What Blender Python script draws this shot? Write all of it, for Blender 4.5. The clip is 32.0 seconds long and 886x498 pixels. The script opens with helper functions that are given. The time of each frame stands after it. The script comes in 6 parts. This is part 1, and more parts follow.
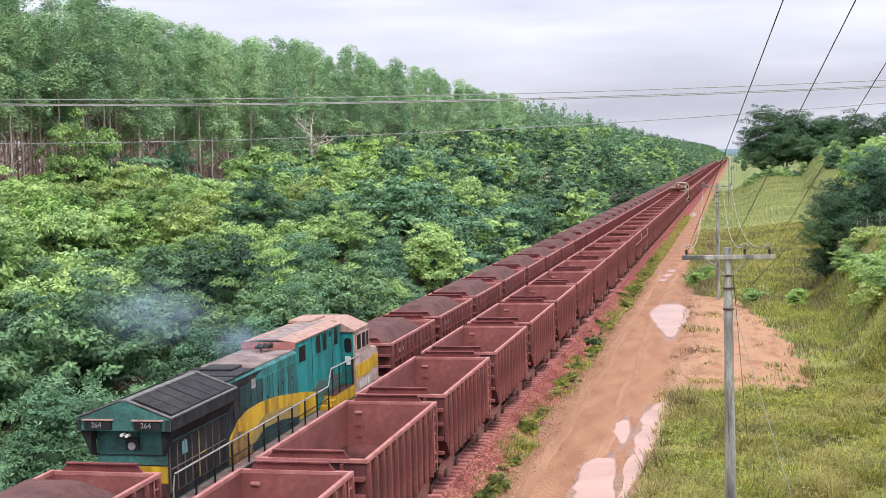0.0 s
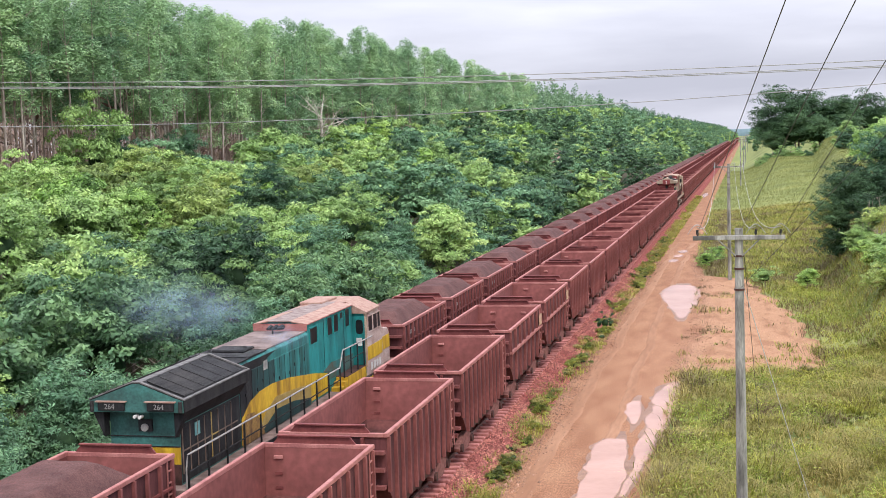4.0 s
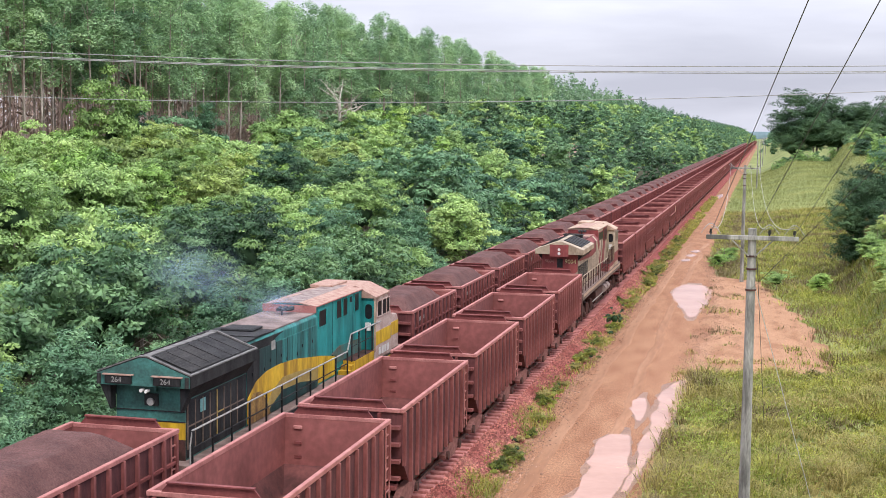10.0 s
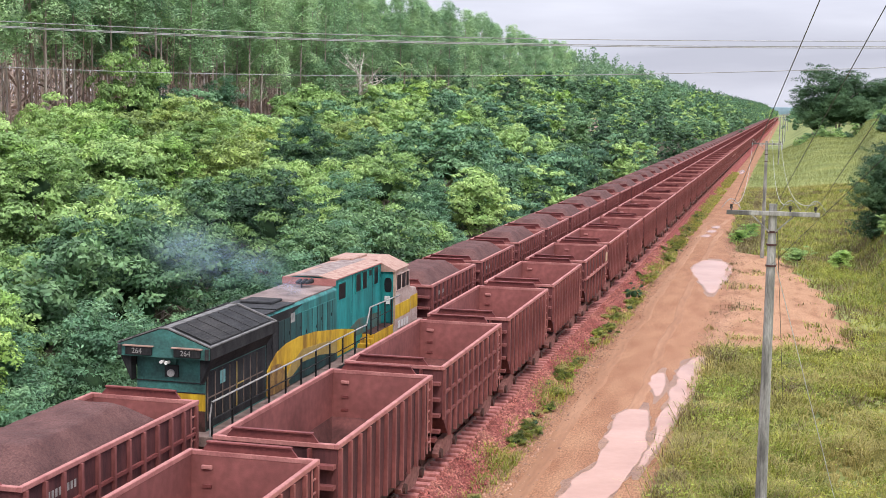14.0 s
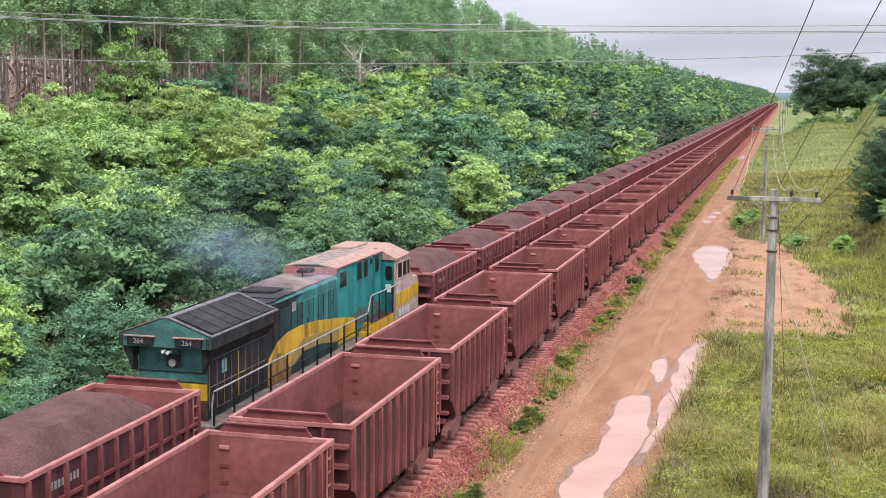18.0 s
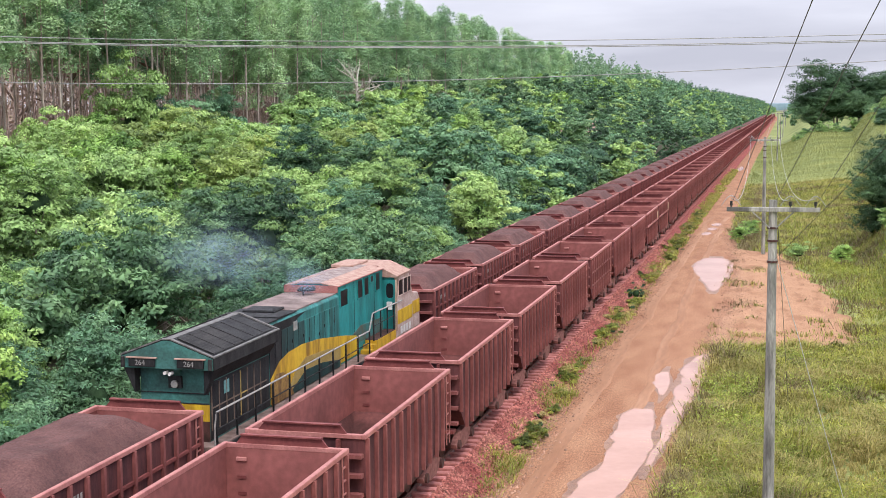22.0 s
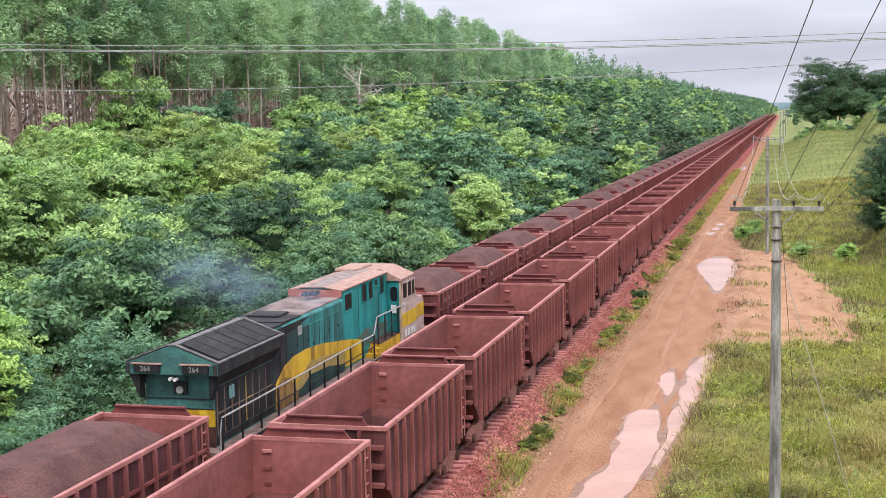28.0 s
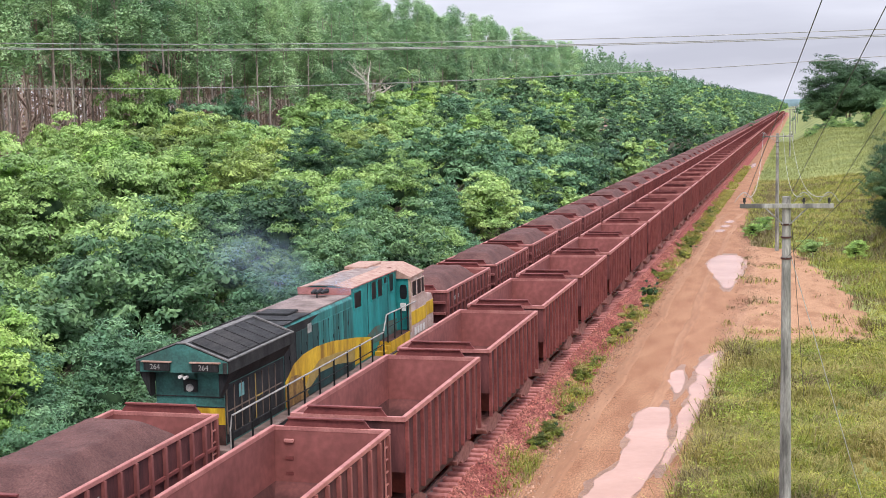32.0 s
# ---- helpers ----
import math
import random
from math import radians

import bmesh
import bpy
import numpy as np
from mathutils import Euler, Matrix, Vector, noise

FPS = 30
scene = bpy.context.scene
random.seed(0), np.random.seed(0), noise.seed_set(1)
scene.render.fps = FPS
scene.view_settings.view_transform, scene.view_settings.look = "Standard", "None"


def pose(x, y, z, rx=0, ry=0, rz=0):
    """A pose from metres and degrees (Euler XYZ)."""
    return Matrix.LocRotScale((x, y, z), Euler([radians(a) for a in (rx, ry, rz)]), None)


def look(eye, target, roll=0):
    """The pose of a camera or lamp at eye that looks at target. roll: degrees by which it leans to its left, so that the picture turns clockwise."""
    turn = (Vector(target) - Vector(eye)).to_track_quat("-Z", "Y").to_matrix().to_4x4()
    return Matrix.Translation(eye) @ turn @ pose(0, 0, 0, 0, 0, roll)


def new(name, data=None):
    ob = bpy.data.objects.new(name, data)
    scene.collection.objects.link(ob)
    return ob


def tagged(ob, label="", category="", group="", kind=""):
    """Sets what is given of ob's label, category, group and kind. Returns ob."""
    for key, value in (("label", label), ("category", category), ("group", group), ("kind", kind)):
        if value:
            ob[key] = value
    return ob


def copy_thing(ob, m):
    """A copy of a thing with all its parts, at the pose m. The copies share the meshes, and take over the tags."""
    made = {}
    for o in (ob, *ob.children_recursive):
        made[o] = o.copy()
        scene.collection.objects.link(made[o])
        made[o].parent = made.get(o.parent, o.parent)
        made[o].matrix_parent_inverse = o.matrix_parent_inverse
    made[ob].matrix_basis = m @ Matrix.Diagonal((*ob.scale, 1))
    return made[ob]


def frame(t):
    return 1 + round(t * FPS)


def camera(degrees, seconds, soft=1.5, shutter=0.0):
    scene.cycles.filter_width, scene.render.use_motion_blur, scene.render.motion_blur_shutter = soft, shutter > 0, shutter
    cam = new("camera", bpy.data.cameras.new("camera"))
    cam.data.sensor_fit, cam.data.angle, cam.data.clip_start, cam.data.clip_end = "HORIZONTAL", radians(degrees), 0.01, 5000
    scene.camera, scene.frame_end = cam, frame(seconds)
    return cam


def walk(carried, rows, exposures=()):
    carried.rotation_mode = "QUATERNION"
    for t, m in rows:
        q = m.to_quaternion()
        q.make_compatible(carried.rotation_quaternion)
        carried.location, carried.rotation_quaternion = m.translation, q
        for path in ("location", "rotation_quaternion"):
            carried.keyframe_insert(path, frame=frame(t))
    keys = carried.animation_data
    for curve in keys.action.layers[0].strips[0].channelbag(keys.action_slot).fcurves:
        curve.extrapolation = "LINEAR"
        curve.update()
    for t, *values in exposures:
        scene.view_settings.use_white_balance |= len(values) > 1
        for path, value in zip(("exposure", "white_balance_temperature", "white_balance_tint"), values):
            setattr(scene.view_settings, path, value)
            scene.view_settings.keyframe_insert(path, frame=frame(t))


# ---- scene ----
cam = camera(36.64, 32.0, soft=0.72)
# seconds, place of the eye, Euler angles
PATH = [
    (0, -0.000, -0.000, 11.463, 86.140, 1.537, 12.324),
    (0.5, -0.003, -0.002, 11.463, 85.994, 1.524, 12.408),
    (1, -0.017, 0.015, 11.454, 85.914, 1.449, 12.503),
    (1.5, -0.007, -0.002, 11.465, 85.846, 1.380, 12.548),
    (2, 0.010, -0.015, 11.465, 85.752, 1.419, 12.583),
    (2.5, 0.009, -0.030, 11.476, 85.617, 1.486, 12.625),
    (3, -0.005, -0.032, 11.465, 85.514, 1.607, 12.658),
    (3.5, 0.017, -0.044, 11.468, 85.422, 1.698, 12.694),
    (5.5, 0.009, -0.035, 11.463, 85.212, 1.708, 13.447),
    (6, 0.005, 0.010, 11.458, 85.170, 1.573, 13.787),
    (6.5, 0.018, 0.011, 11.440, 85.254, 1.349, 14.062),
    (7, 0.027, 0.010, 11.421, 85.451, 1.067, 13.901),
    (7.5, 0.026, -0.001, 11.419, 85.771, 0.675, 13.454),
    (8, 0.018, -0.013, 11.410, 85.781, 0.270, 13.147),
    (8.5, 0.024, -0.023, 11.399, 85.430, -0.090, 13.190),
    (9, 0.026, -0.020, 11.385, 85.087, -0.322, 13.282),
    (9.5, 0.022, -0.008, 11.379, 84.935, -0.543, 13.397),
    (10, 0.019, -0.034, 11.394, 84.929, -0.659, 13.522),
    (10.5, 0.017, -0.030, 11.384, 84.863, -0.748, 13.612),
    (11, 0.022, -0.035, 11.385, 84.645, -0.781, 13.684),
    (11.5, 0.022, -0.038, 11.389, 84.380, -0.791, 13.771),
    (12, 0.019, -0.049, 11.377, 84.195, -0.854, 13.874),
    (12.5, 0.021, -0.053, 11.380, 84.100, -0.978, 14.066),
    (13, 0.030, -0.052, 11.377, 84.068, -1.023, 14.266),
    (13.5, 0.025, -0.048, 11.382, 83.964, -0.982, 14.362),
    (14, 0.034, -0.050, 11.378, 83.822, -0.920, 14.401),
    (14.5, 0.009, -0.040, 11.371, 83.703, -0.897, 14.398),
    (16.5, 0.019, -0.041, 11.369, 83.526, -0.637, 14.397),
    (17, 0.020, -0.034, 11.372, 83.374, -0.520, 14.378),
    (17.5, 0.020, -0.029, 11.374, 83.268, -0.526, 14.381),
    (18, 0.022, -0.023, 11.378, 83.299, -0.519, 14.380),
    (18.5, 0.028, -0.034, 11.382, 83.432, -0.423, 14.335),
    (19, 0.028, -0.042, 11.376, 83.583, -0.211, 14.306),
    (19.5, 0.028, -0.033, 11.377, 83.699, 0.038, 14.315),
    (20, 0.036, -0.043, 11.380, 83.857, 0.207, 14.330),
    (20.5, 0.035, -0.014, 11.387, 84.040, 0.229, 14.396),
    (21, 0.028, -0.008, 11.382, 84.116, 0.240, 14.395),
    (21.5, 0.023, -0.017, 11.381, 84.065, 0.322, 14.322),
    (22, 0.032, -0.022, 11.374, 84.005, 0.493, 14.291),
    (22.5, 0.035, -0.045, 11.380, 83.888, 0.559, 14.330),
    (23, 0.032, -0.051, 11.381, 83.786, 0.563, 14.428),
    (23.5, 0.033, -0.025, 11.389, 83.685, 0.633, 14.457),
    (24, 0.029, -0.041, 11.388, 83.611, 0.742, 14.363),
    (24.5, 0.039, -0.028, 11.385, 83.655, 0.818, 14.280),
    (25, 0.034, -0.024, 11.378, 83.769, 0.729, 14.312),
    (25.5, 0.020, -0.013, 11.377, 83.925, 0.579, 14.405),
    (27.5, 0.021, -0.024, 11.386, 84.158, 1.027, 14.232),
    (28, 0.031, -0.023, 11.377, 84.128, 1.126, 14.381),
    (28.5, 0.036, -0.029, 11.384, 84.079, 1.138, 14.554),
    (29, 0.035, -0.020, 11.384, 84.002, 1.094, 14.634),
    (29.5, 0.036, -0.031, 11.383, 83.942, 1.155, 14.605),
    (30, 0.034, -0.041, 11.380, 83.919, 1.203, 14.550),
    (30.5, 0.030, -0.019, 11.383, 83.918, 1.258, 14.531),
    (31, 0.034, -0.047, 11.381, 83.937, 1.279, 14.581),
    (31.5, 0.034, -0.039, 11.382, 84.001, 1.284, 14.677),
    (32, 0.029, -0.016, 11.377, 84.037, 1.261, 14.769),
]
walk(cam, [(t, pose(x, y, z, a, b, c)) for t, x, y, z, a, b, c in PATH])

# ---------------- light ----------------
world = bpy.data.worlds.new("overcast_sky")
scene.world = world
world.use_nodes = True


def build_sky():
    nt = world.node_tree
    n, lk = nt.nodes, nt.links
    bg = n["Background"]
    sky = n.new("ShaderNodeTexSky")
    sky.sky_type, sky.sun_disc = "NISHITA", False
    sky.sun_elevation, sky.sun_rotation = radians(62), radians(150)
    co = n.new("ShaderNodeTexCoord")
    mp = n.new("ShaderNodeMapping")
    mp.inputs["Scale"].default_value = (1.4, 1.4, 9.0)
    lk.new(co.outputs["Generated"], mp.inputs["Vector"])
    no = n.new("ShaderNodeTexNoise")
    no.inputs["Scale"].default_value, no.inputs["Detail"].default_value = 1.9, 6
    lk.new(mp.outputs["Vector"], no.inputs["Vector"])
    cr = n.new("ShaderNodeValToRGB")
    cr.color_ramp.elements[0].position, cr.color_ramp.elements[1].position = 0.36, 0.66
    cr.color_ramp.elements[0].color = (5.2, 5.3, 6.4, 1)
    cr.color_ramp.elements[1].color = (8.0, 8.1, 9.3, 1)
    lk.new(no.outputs["Fac"], cr.inputs["Fac"])
    mx = n.new("ShaderNodeMixRGB")
    mx.inputs["Fac"].default_value = 0.93
    lk.new(sky.outputs["Color"], mx.inputs["Color1"])
    lk.new(cr.outputs["Color"], mx.inputs["Color2"])
    # an overcast dome is about three times as bright overhead as at the horizon
    sp = n.new("ShaderNodeSeparateXYZ")
    lk.new(co.outputs["Generated"], sp.inputs[0])
    mr = n.new("ShaderNodeMapRange")
    mr.inputs["From Min"].default_value, mr.inputs["From Max"].default_value = 0.05, 0.9
    mr.inputs["To Min"].default_value, mr.inputs["To Max"].default_value = 1.0, 3.4
    lk.new(sp.outputs["Z"], mr.inputs["Value"])
    vm = n.new("ShaderNodeVectorMath")
    vm.operation = "SCALE"
    lk.new(mx.outputs["Color"], vm.inputs[0]), lk.new(mr.outputs["Result"], vm.inputs["Scale"])
    lk.new(vm.outputs[0], bg.inputs["Color"])
    bg.inputs["Strength"].default_value = 0.082


build_sky()
sun_data = bpy.data.lights.new("sun", "SUN")
sun_data.energy, sun_data.angle, sun_data.color = 1.5, radians(12), (1.0, 0.96, 0.9)
sun = new("sun", sun_data)
sun.matrix_world = look((60, -60, 150), (0, 40, 0))
scene.view_settings.exposure = 0.5

# ---------------- plan ----------------
XR, XL = -11.53, -16.65          # centre lines of the two tracks, rail top at z = 0
PITCH, BODY, HALF, TOP = 10.0, 8.58, 1.553, 3.30   # wagon spacing, body length, half width, rim height
SPEED = 19.79                    # metres a second, towards the eye
ROAD_Z = -0.8
rnd = random.Random(7)


# ---------------- materials ----------------
def material(name, c1, c2, scale=4.0, rough=0.85, metal=0.0, bump=0.0, bump_scale=40.0, c3=None, vary=0.0, island=0.0, detail=5,
             stretch=(1, 1, 1), spec=0.3, two=(0.35, 0.65), grit=(0.82, 1.15), grit_scale=9.0):
    m = bpy.data.materials.new(name)
    m.use_nodes = True
    n, lk = m.node_tree.nodes, m.node_tree.links
    bs = n["Principled BSDF"]
    bs.inputs["Roughness"].default_value, bs.inputs["Metallic"].default_value = rough, metal
    bs.inputs["Specular IOR Level"].default_value = spec
    co = n.new("ShaderNodeTexCoord")
    mp = n.new("ShaderNodeMapping")
    mp.inputs["Scale"].default_value = stretch
    lk.new(co.outputs["Object"], mp.inputs["Vector"])
    no = n.new("ShaderNodeTexNoise")
    no.inputs["Scale"].default_value, no.inputs["Detail"].default_value = scale, detail
    lk.new(mp.outputs["Vector"], no.inputs["Vector"])
    cr = n.new("ShaderNodeValToRGB")
    e = cr.color_ramp.elements
    e[0].position, e[1].position = two
    e[0].color, e[1].color = (*c1, 1), (*c2, 1)
    if c3:
        x = e.new((two[0] + two[1]) / 2)
        x.color = (*c3, 1)
    lk.new(no.outputs["Fac"], cr.inputs["Fac"])
    out = cr.outputs["Color"]
    # second, finer scale
    n2 = n.new("ShaderNodeTexNoise")
    n2.inputs["Scale"].default_value, n2.inputs["Detail"].default_value = scale * grit_scale, 4
    lk.new(mp.outputs["Vector"], n2.inputs["Vector"])
    mr = n.new("ShaderNodeMapRange")
    mr.inputs["From Min"].default_value, mr.inputs["From Max"].default_value = 0.3, 0.7
    mr.inputs["To Min"].default_value, mr.inputs["To Max"].default_value = grit
    lk.new(n2.outputs["Fac"], mr.inputs["Value"])
    val = mr.outputs["Result"]
    if vary:
        oi = n.new("ShaderNodeObjectInfo")
        r = n.new("ShaderNodeMapRange")
        r.inputs["To Min"].default_value, r.inputs["To Max"].default_value = 1 - vary, 1 + vary
        lk.new(oi.outputs["Random"], r.inputs["Value"])
        mu = n.new("ShaderNodeMath")
        mu.operation = "MULTIPLY"
        lk.new(val, mu.inputs[0]), lk.new(r.outputs["Result"], mu.inputs[1])
        val = mu.outputs[0]
    if island:
        ge = n.new("ShaderNodeNewGeometry")
        r = n.new("ShaderNodeMapRange")
        r.inputs["To Min"].default_value, r.inputs["To Max"].default_value = 1 - island, 1 + island
        lk.new(ge.outputs["Random Per Island"], r.inputs["Value"])
        mu = n.new("ShaderNodeMath")
        mu.operation = "MULTIPLY"
        lk.new(val, mu.inputs[0]), lk.new(r.outputs["Result"], mu.inputs[1])
        val = mu.outputs[0]
    vm = n.new("ShaderNodeVectorMath")
    vm.operation = "SCALE"
    lk.new(out, vm.inputs[0]), lk.new(val, vm.inputs["Scale"])
    lk.new(vm.outputs[0], bs.inputs["Base Color"])
    if bump:
        nb = n.new("ShaderNodeTexNoise")
        nb.inputs["Scale"].default_value, nb.inputs["Detail"].default_value = bump_scale, 4
        lk.new(co.outputs["Object"], nb.inputs["Vector"])
        bp = n.new("ShaderNodeBump")
        bp.inputs["Strength"].default_value, bp.inputs["Distance"].default_value = min(1, bump), 0.05
        lk.new(nb.outputs["Fac"], bp.inputs["Height"])
        lk.new(bp.outputs["Normal"], bs.inputs["Normal"])
    return m


M_WAGON = material("rust_red_wagon_paint", (0.142, 0.036, 0.034), (0.212, 0.060, 0.054), 1.2, 0.75, vary=0.10, bump=0.15, bump_scale=25)
M_RIB = material("scuffed_rib_paint", (0.150, 0.045, 0.042), (0.250, 0.085, 0.075), 1.8, 0.7, vary=0.10, bump=0.1, stretch=(1, 1, 0.3))
M_RIM = material("worn_pink_rim_paint", (0.30, 0.112, 0.100), (0.42, 0.180, 0.155), 2.0, 0.7, bump=0.1)
# outer sides darkened for grime and for shade between the ribs
M_SIDE = material("grime_and_shade_wagon_side", (0.048, 0.016, 0.018), (0.130, 0.042, 0.041), 1.6, 0.8, vary=0.12, bump=0.2, bump_scale=25, stretch=(1, 1, 0.25))
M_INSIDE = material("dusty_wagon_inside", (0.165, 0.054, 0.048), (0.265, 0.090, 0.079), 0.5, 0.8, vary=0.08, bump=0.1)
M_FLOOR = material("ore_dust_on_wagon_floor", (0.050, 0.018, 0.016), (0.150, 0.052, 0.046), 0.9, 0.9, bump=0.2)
M_PLACARD = material("tan_placard_paint", (0.42, 0.27, 0.17), (0.55, 0.38, 0.26), 4, 0.7)
M_BOGIE = material("ore_dusted_bogie_steel", (0.15, 0.058, 0.048), (0.27, 0.118, 0.100), 5, 0.8, bump=0.2)
M_STEEL = material("dusty_dark_steel", (0.045, 0.024, 0.02), (0.10, 0.045, 0.038), 5, 0.7, metal=0.3)
M_ORE = material("iron_ore_fines", (0.086, 0.040, 0.036), (0.130, 0.062, 0.054), 1.3, 0.95, bump=0.8, bump_scale=30, grit=(0.7, 1.3), grit_scale=16)
M_BALLAST = material("ore_stained_ballast", (0.175, 0.040, 0.035), (0.345, 0.096, 0.080), 12, 0.95, bump=1.0, bump_scale=18, detail=8, grit=(0.55, 1.4), grit_scale=7)
M_SLEEPER = material("dusty_sleeper", (0.34, 0.115, 0.10), (0.48, 0.20, 0.175), 6, 0.9, vary=0.15, bump=0.2)
M_RAIL = material("worn_rail_steel", (0.17, 0.10, 0.09), (0.28, 0.18, 0.16), 8, 0.5, metal=0.6)
M_TEAL = material("weathered_teal_paint", (0.022, 0.085, 0.080), (0.045, 0.235, 0.220), 2.4, 0.6, bump=0.08, stretch=(1, 1, 0.10), c3=(0.030, 0.165, 0.155), grit=(0.65, 1.25))
M_TEALCAB = material("bright_teal_cab_paint", (0.014, 0.150, 0.145), (0.030, 0.270, 0.258), 1.4, 0.55, bump=0.06, stretch=(1, 1, 0.25), c3=(0.020, 0.225, 0.215), grit=(0.82, 1.12))
M_HOODROOF = material("sooted_dusty_roof", (0.120, 0.085, 0.075), (0.260, 0.195, 0.172), 1.3, 0.85, bump=0.15)
M_TRIM = material("dusty_grey_edge_strip", (0.09, 0.085, 0.08), (0.18, 0.17, 0.16), 4, 0.8)
M_GRILLE = material("dusty_radiator_mesh", (0.012, 0.012, 0.012), (0.042, 0.038, 0.036), 1.2, 0.85, bump=0.3, bump_scale=60, stretch=(3, 0.5, 1))
M_YELLOW = material("weathered_yellow_paint", (0.36, 0.20, 0.015), (0.66, 0.43, 0.03), 2.5, 0.6, bump=0.08, stretch=(1, 1, 0.2))
# black of sooty steel, also used as painted shade below the eaves
M_SOOTSHADE = material("soot_and_shade_black_steel", (0.007, 0.007, 0.008), (0.028, 0.027, 0.027), 2.2, 0.75, bump=0.2, stretch=(1, 1, 0.3), grit=(0.7, 1.4))
M_GREY = material("weathered_grey_roof", (0.17, 0.115, 0.10), (0.29, 0.235, 0.21), 3.5, 0.8, bump=0.15)
M_PINKROOF = material("ore_dusted_roof", (0.295, 0.165, 0.125), (0.395, 0.265, 0.210), 4.5, 0.85, bump=0.1)
M_CREAM = material("dusty_cream_paint", (0.255, 0.192, 0.135), (0.41, 0.335, 0.24), 1.3, 0.7, bump=0.08, stretch=(1, 1, 0.45), grit=(0.8, 1.12), grit_scale=9)
M_NOSE = material("dusty_grey_pink_paint", (0.36, 0.24, 0.20), (0.50, 0.39, 0.34), 1.6, 0.7, bump=0.08)
M_CRIMSON = material("faded_crimson_paint", (0.14, 0.028, 0.028), (0.25, 0.062, 0.058), 1.8, 0.7, bump=0.08, stretch=(1, 1, 0.3))
M_GLASS = material("dark_cab_glass", (0.008, 0.009, 0.010), (0.02, 0.02, 0.022), 3, 0.35, spec=0.15)
M_DULL = material("dull_grey_lettering", (0.20, 0.19, 0.18), (0.33, 0.31, 0.29), 5, 0.7)
M_WHITE = material("white_lettering", (0.55, 0.53, 0.50), (0.72, 0.70, 0.66), 5, 0.7)
M_SOIL = material("orange_road_soil", (0.250, 0.116, 0.060), (0.330, 0.172, 0.094), 1.1, 0.95, bump=0.5, bump_scale=24, c3=(0.290, 0.142, 0.076), detail=10, stretch=(1, 0.3, 1), grit=(0.62, 1.36), grit_scale=16)
M_PUDDLE = material("muddy_puddle_water", (0.395, 0.215, 0.150), (0.485, 0.275, 0.198), 0.4, 0.2, spec=0.25, grit=(0.96, 1.04))
M_CONCRETE = material("weathered_concrete_pole", (0.115, 0.110, 0.098), (0.37, 0.355, 0.315), 4, 0.9, bump=0.3, stretch=(1, 1, 0.16), grit=(0.7, 1.2))
M_WIRE = material("dull_conductor", (0.05, 0.05, 0.05), (0.09, 0.09, 0.09), 5, 0.6, metal=0.4)
M_PALEWIRE = material("dulled_aluminium_conductor", (0.28, 0.28, 0.27), (0.38, 0.37, 0.36), 5, 0.6)
M_STAY = material("bright_stay_strand", (0.48, 0.47, 0.45), (0.62, 0.61, 0.58), 5, 0.5)
M_BARK = material("pale_bark", (0.16, 0.12, 0.10), (0.36, 0.30, 0.26), 3, 0.9, vary=0.2)
def leaf_material(name, c1, c2, c3, glow=0.22, clump=0.9, swing=1.7, spread=0.38, blue=1.08):
    """Leaves: hue by plant, lightness by leaf and by clump, some light passing through."""
    c1, c2, c3 = [(c[0] * 1.03, c[1] * 0.965, c[2] * blue) for c in (c1, c2, c3)]
    m = bpy.data.materials.new(name)
    m.use_nodes = True
    n, lk = m.node_tree.nodes, m.node_tree.links
    bs, out = n["Principled BSDF"], n["Material Output"]
    bs.inputs["Roughness"].default_value, bs.inputs["Specular IOR Level"].default_value = 0.55, 0.25
    oi, ge, co = n.new("ShaderNodeObjectInfo"), n.new("ShaderNodeNewGeometry"), n.new("ShaderNodeTexCoord")
    no = n.new("ShaderNodeTexNoise")
    no.inputs["Scale"].default_value, no.inputs["Detail"].default_value = clump, 4
    lk.new(co.outputs["Object"], no.inputs["Vector"])
    add = n.new("ShaderNodeMath")
    add.operation = "MULTIPLY_ADD"
    add.inputs[1].default_value, add.inputs[2].default_value = 0.5, 0.25 - 0.5 * swing
    lk.new(oi.outputs["Random"], add.inputs[0])
    ad2 = n.new("ShaderNodeMath")
    ad2.operation = "MULTIPLY_ADD"
    ad2.inputs[1].default_value = swing
    lk.new(no.outputs["Fac"], ad2.inputs[0]), lk.new(add.outputs[0], ad2.inputs[2])
    cr = n.new("ShaderNodeValToRGB")
    e = cr.color_ramp.elements
    e[0].position, e[1].position = 0.1, 0.9
    e[0].color, e[1].color = (*c1, 1), (*c3, 1)
    e.new(0.5).color = (*c2, 1)
    lk.new(ad2.outputs[0], cr.inputs["Fac"])
    mr = n.new("ShaderNodeMapRange")
    mr.inputs["To Min"].default_value, mr.inputs["To Max"].default_value = 1 - spread, 1 + spread
    lk.new(ge.outputs["Random Per Island"], mr.inputs["Value"])
    vm = n.new("ShaderNodeVectorMath")
    vm.operation = "SCALE"
    lk.new(cr.outputs["Color"], vm.inputs[0]), lk.new(mr.outputs["Result"], vm.inputs["Scale"])
    lk.new(vm.outputs[0], bs.inputs["Base Color"])
    tr = n.new("ShaderNodeBsdfTranslucent")
    lk.new(vm.outputs[0], tr.inputs["Color"])
    mx = n.new("ShaderNodeMixShader")
    mx.inputs["Fac"].default_value = glow
    lk.new(bs.outputs[0], mx.inputs[1]), lk.new(tr.outputs[0], mx.inputs[2])
    lk.new(mx.outputs[0], out.inputs["Surface"])
    return m


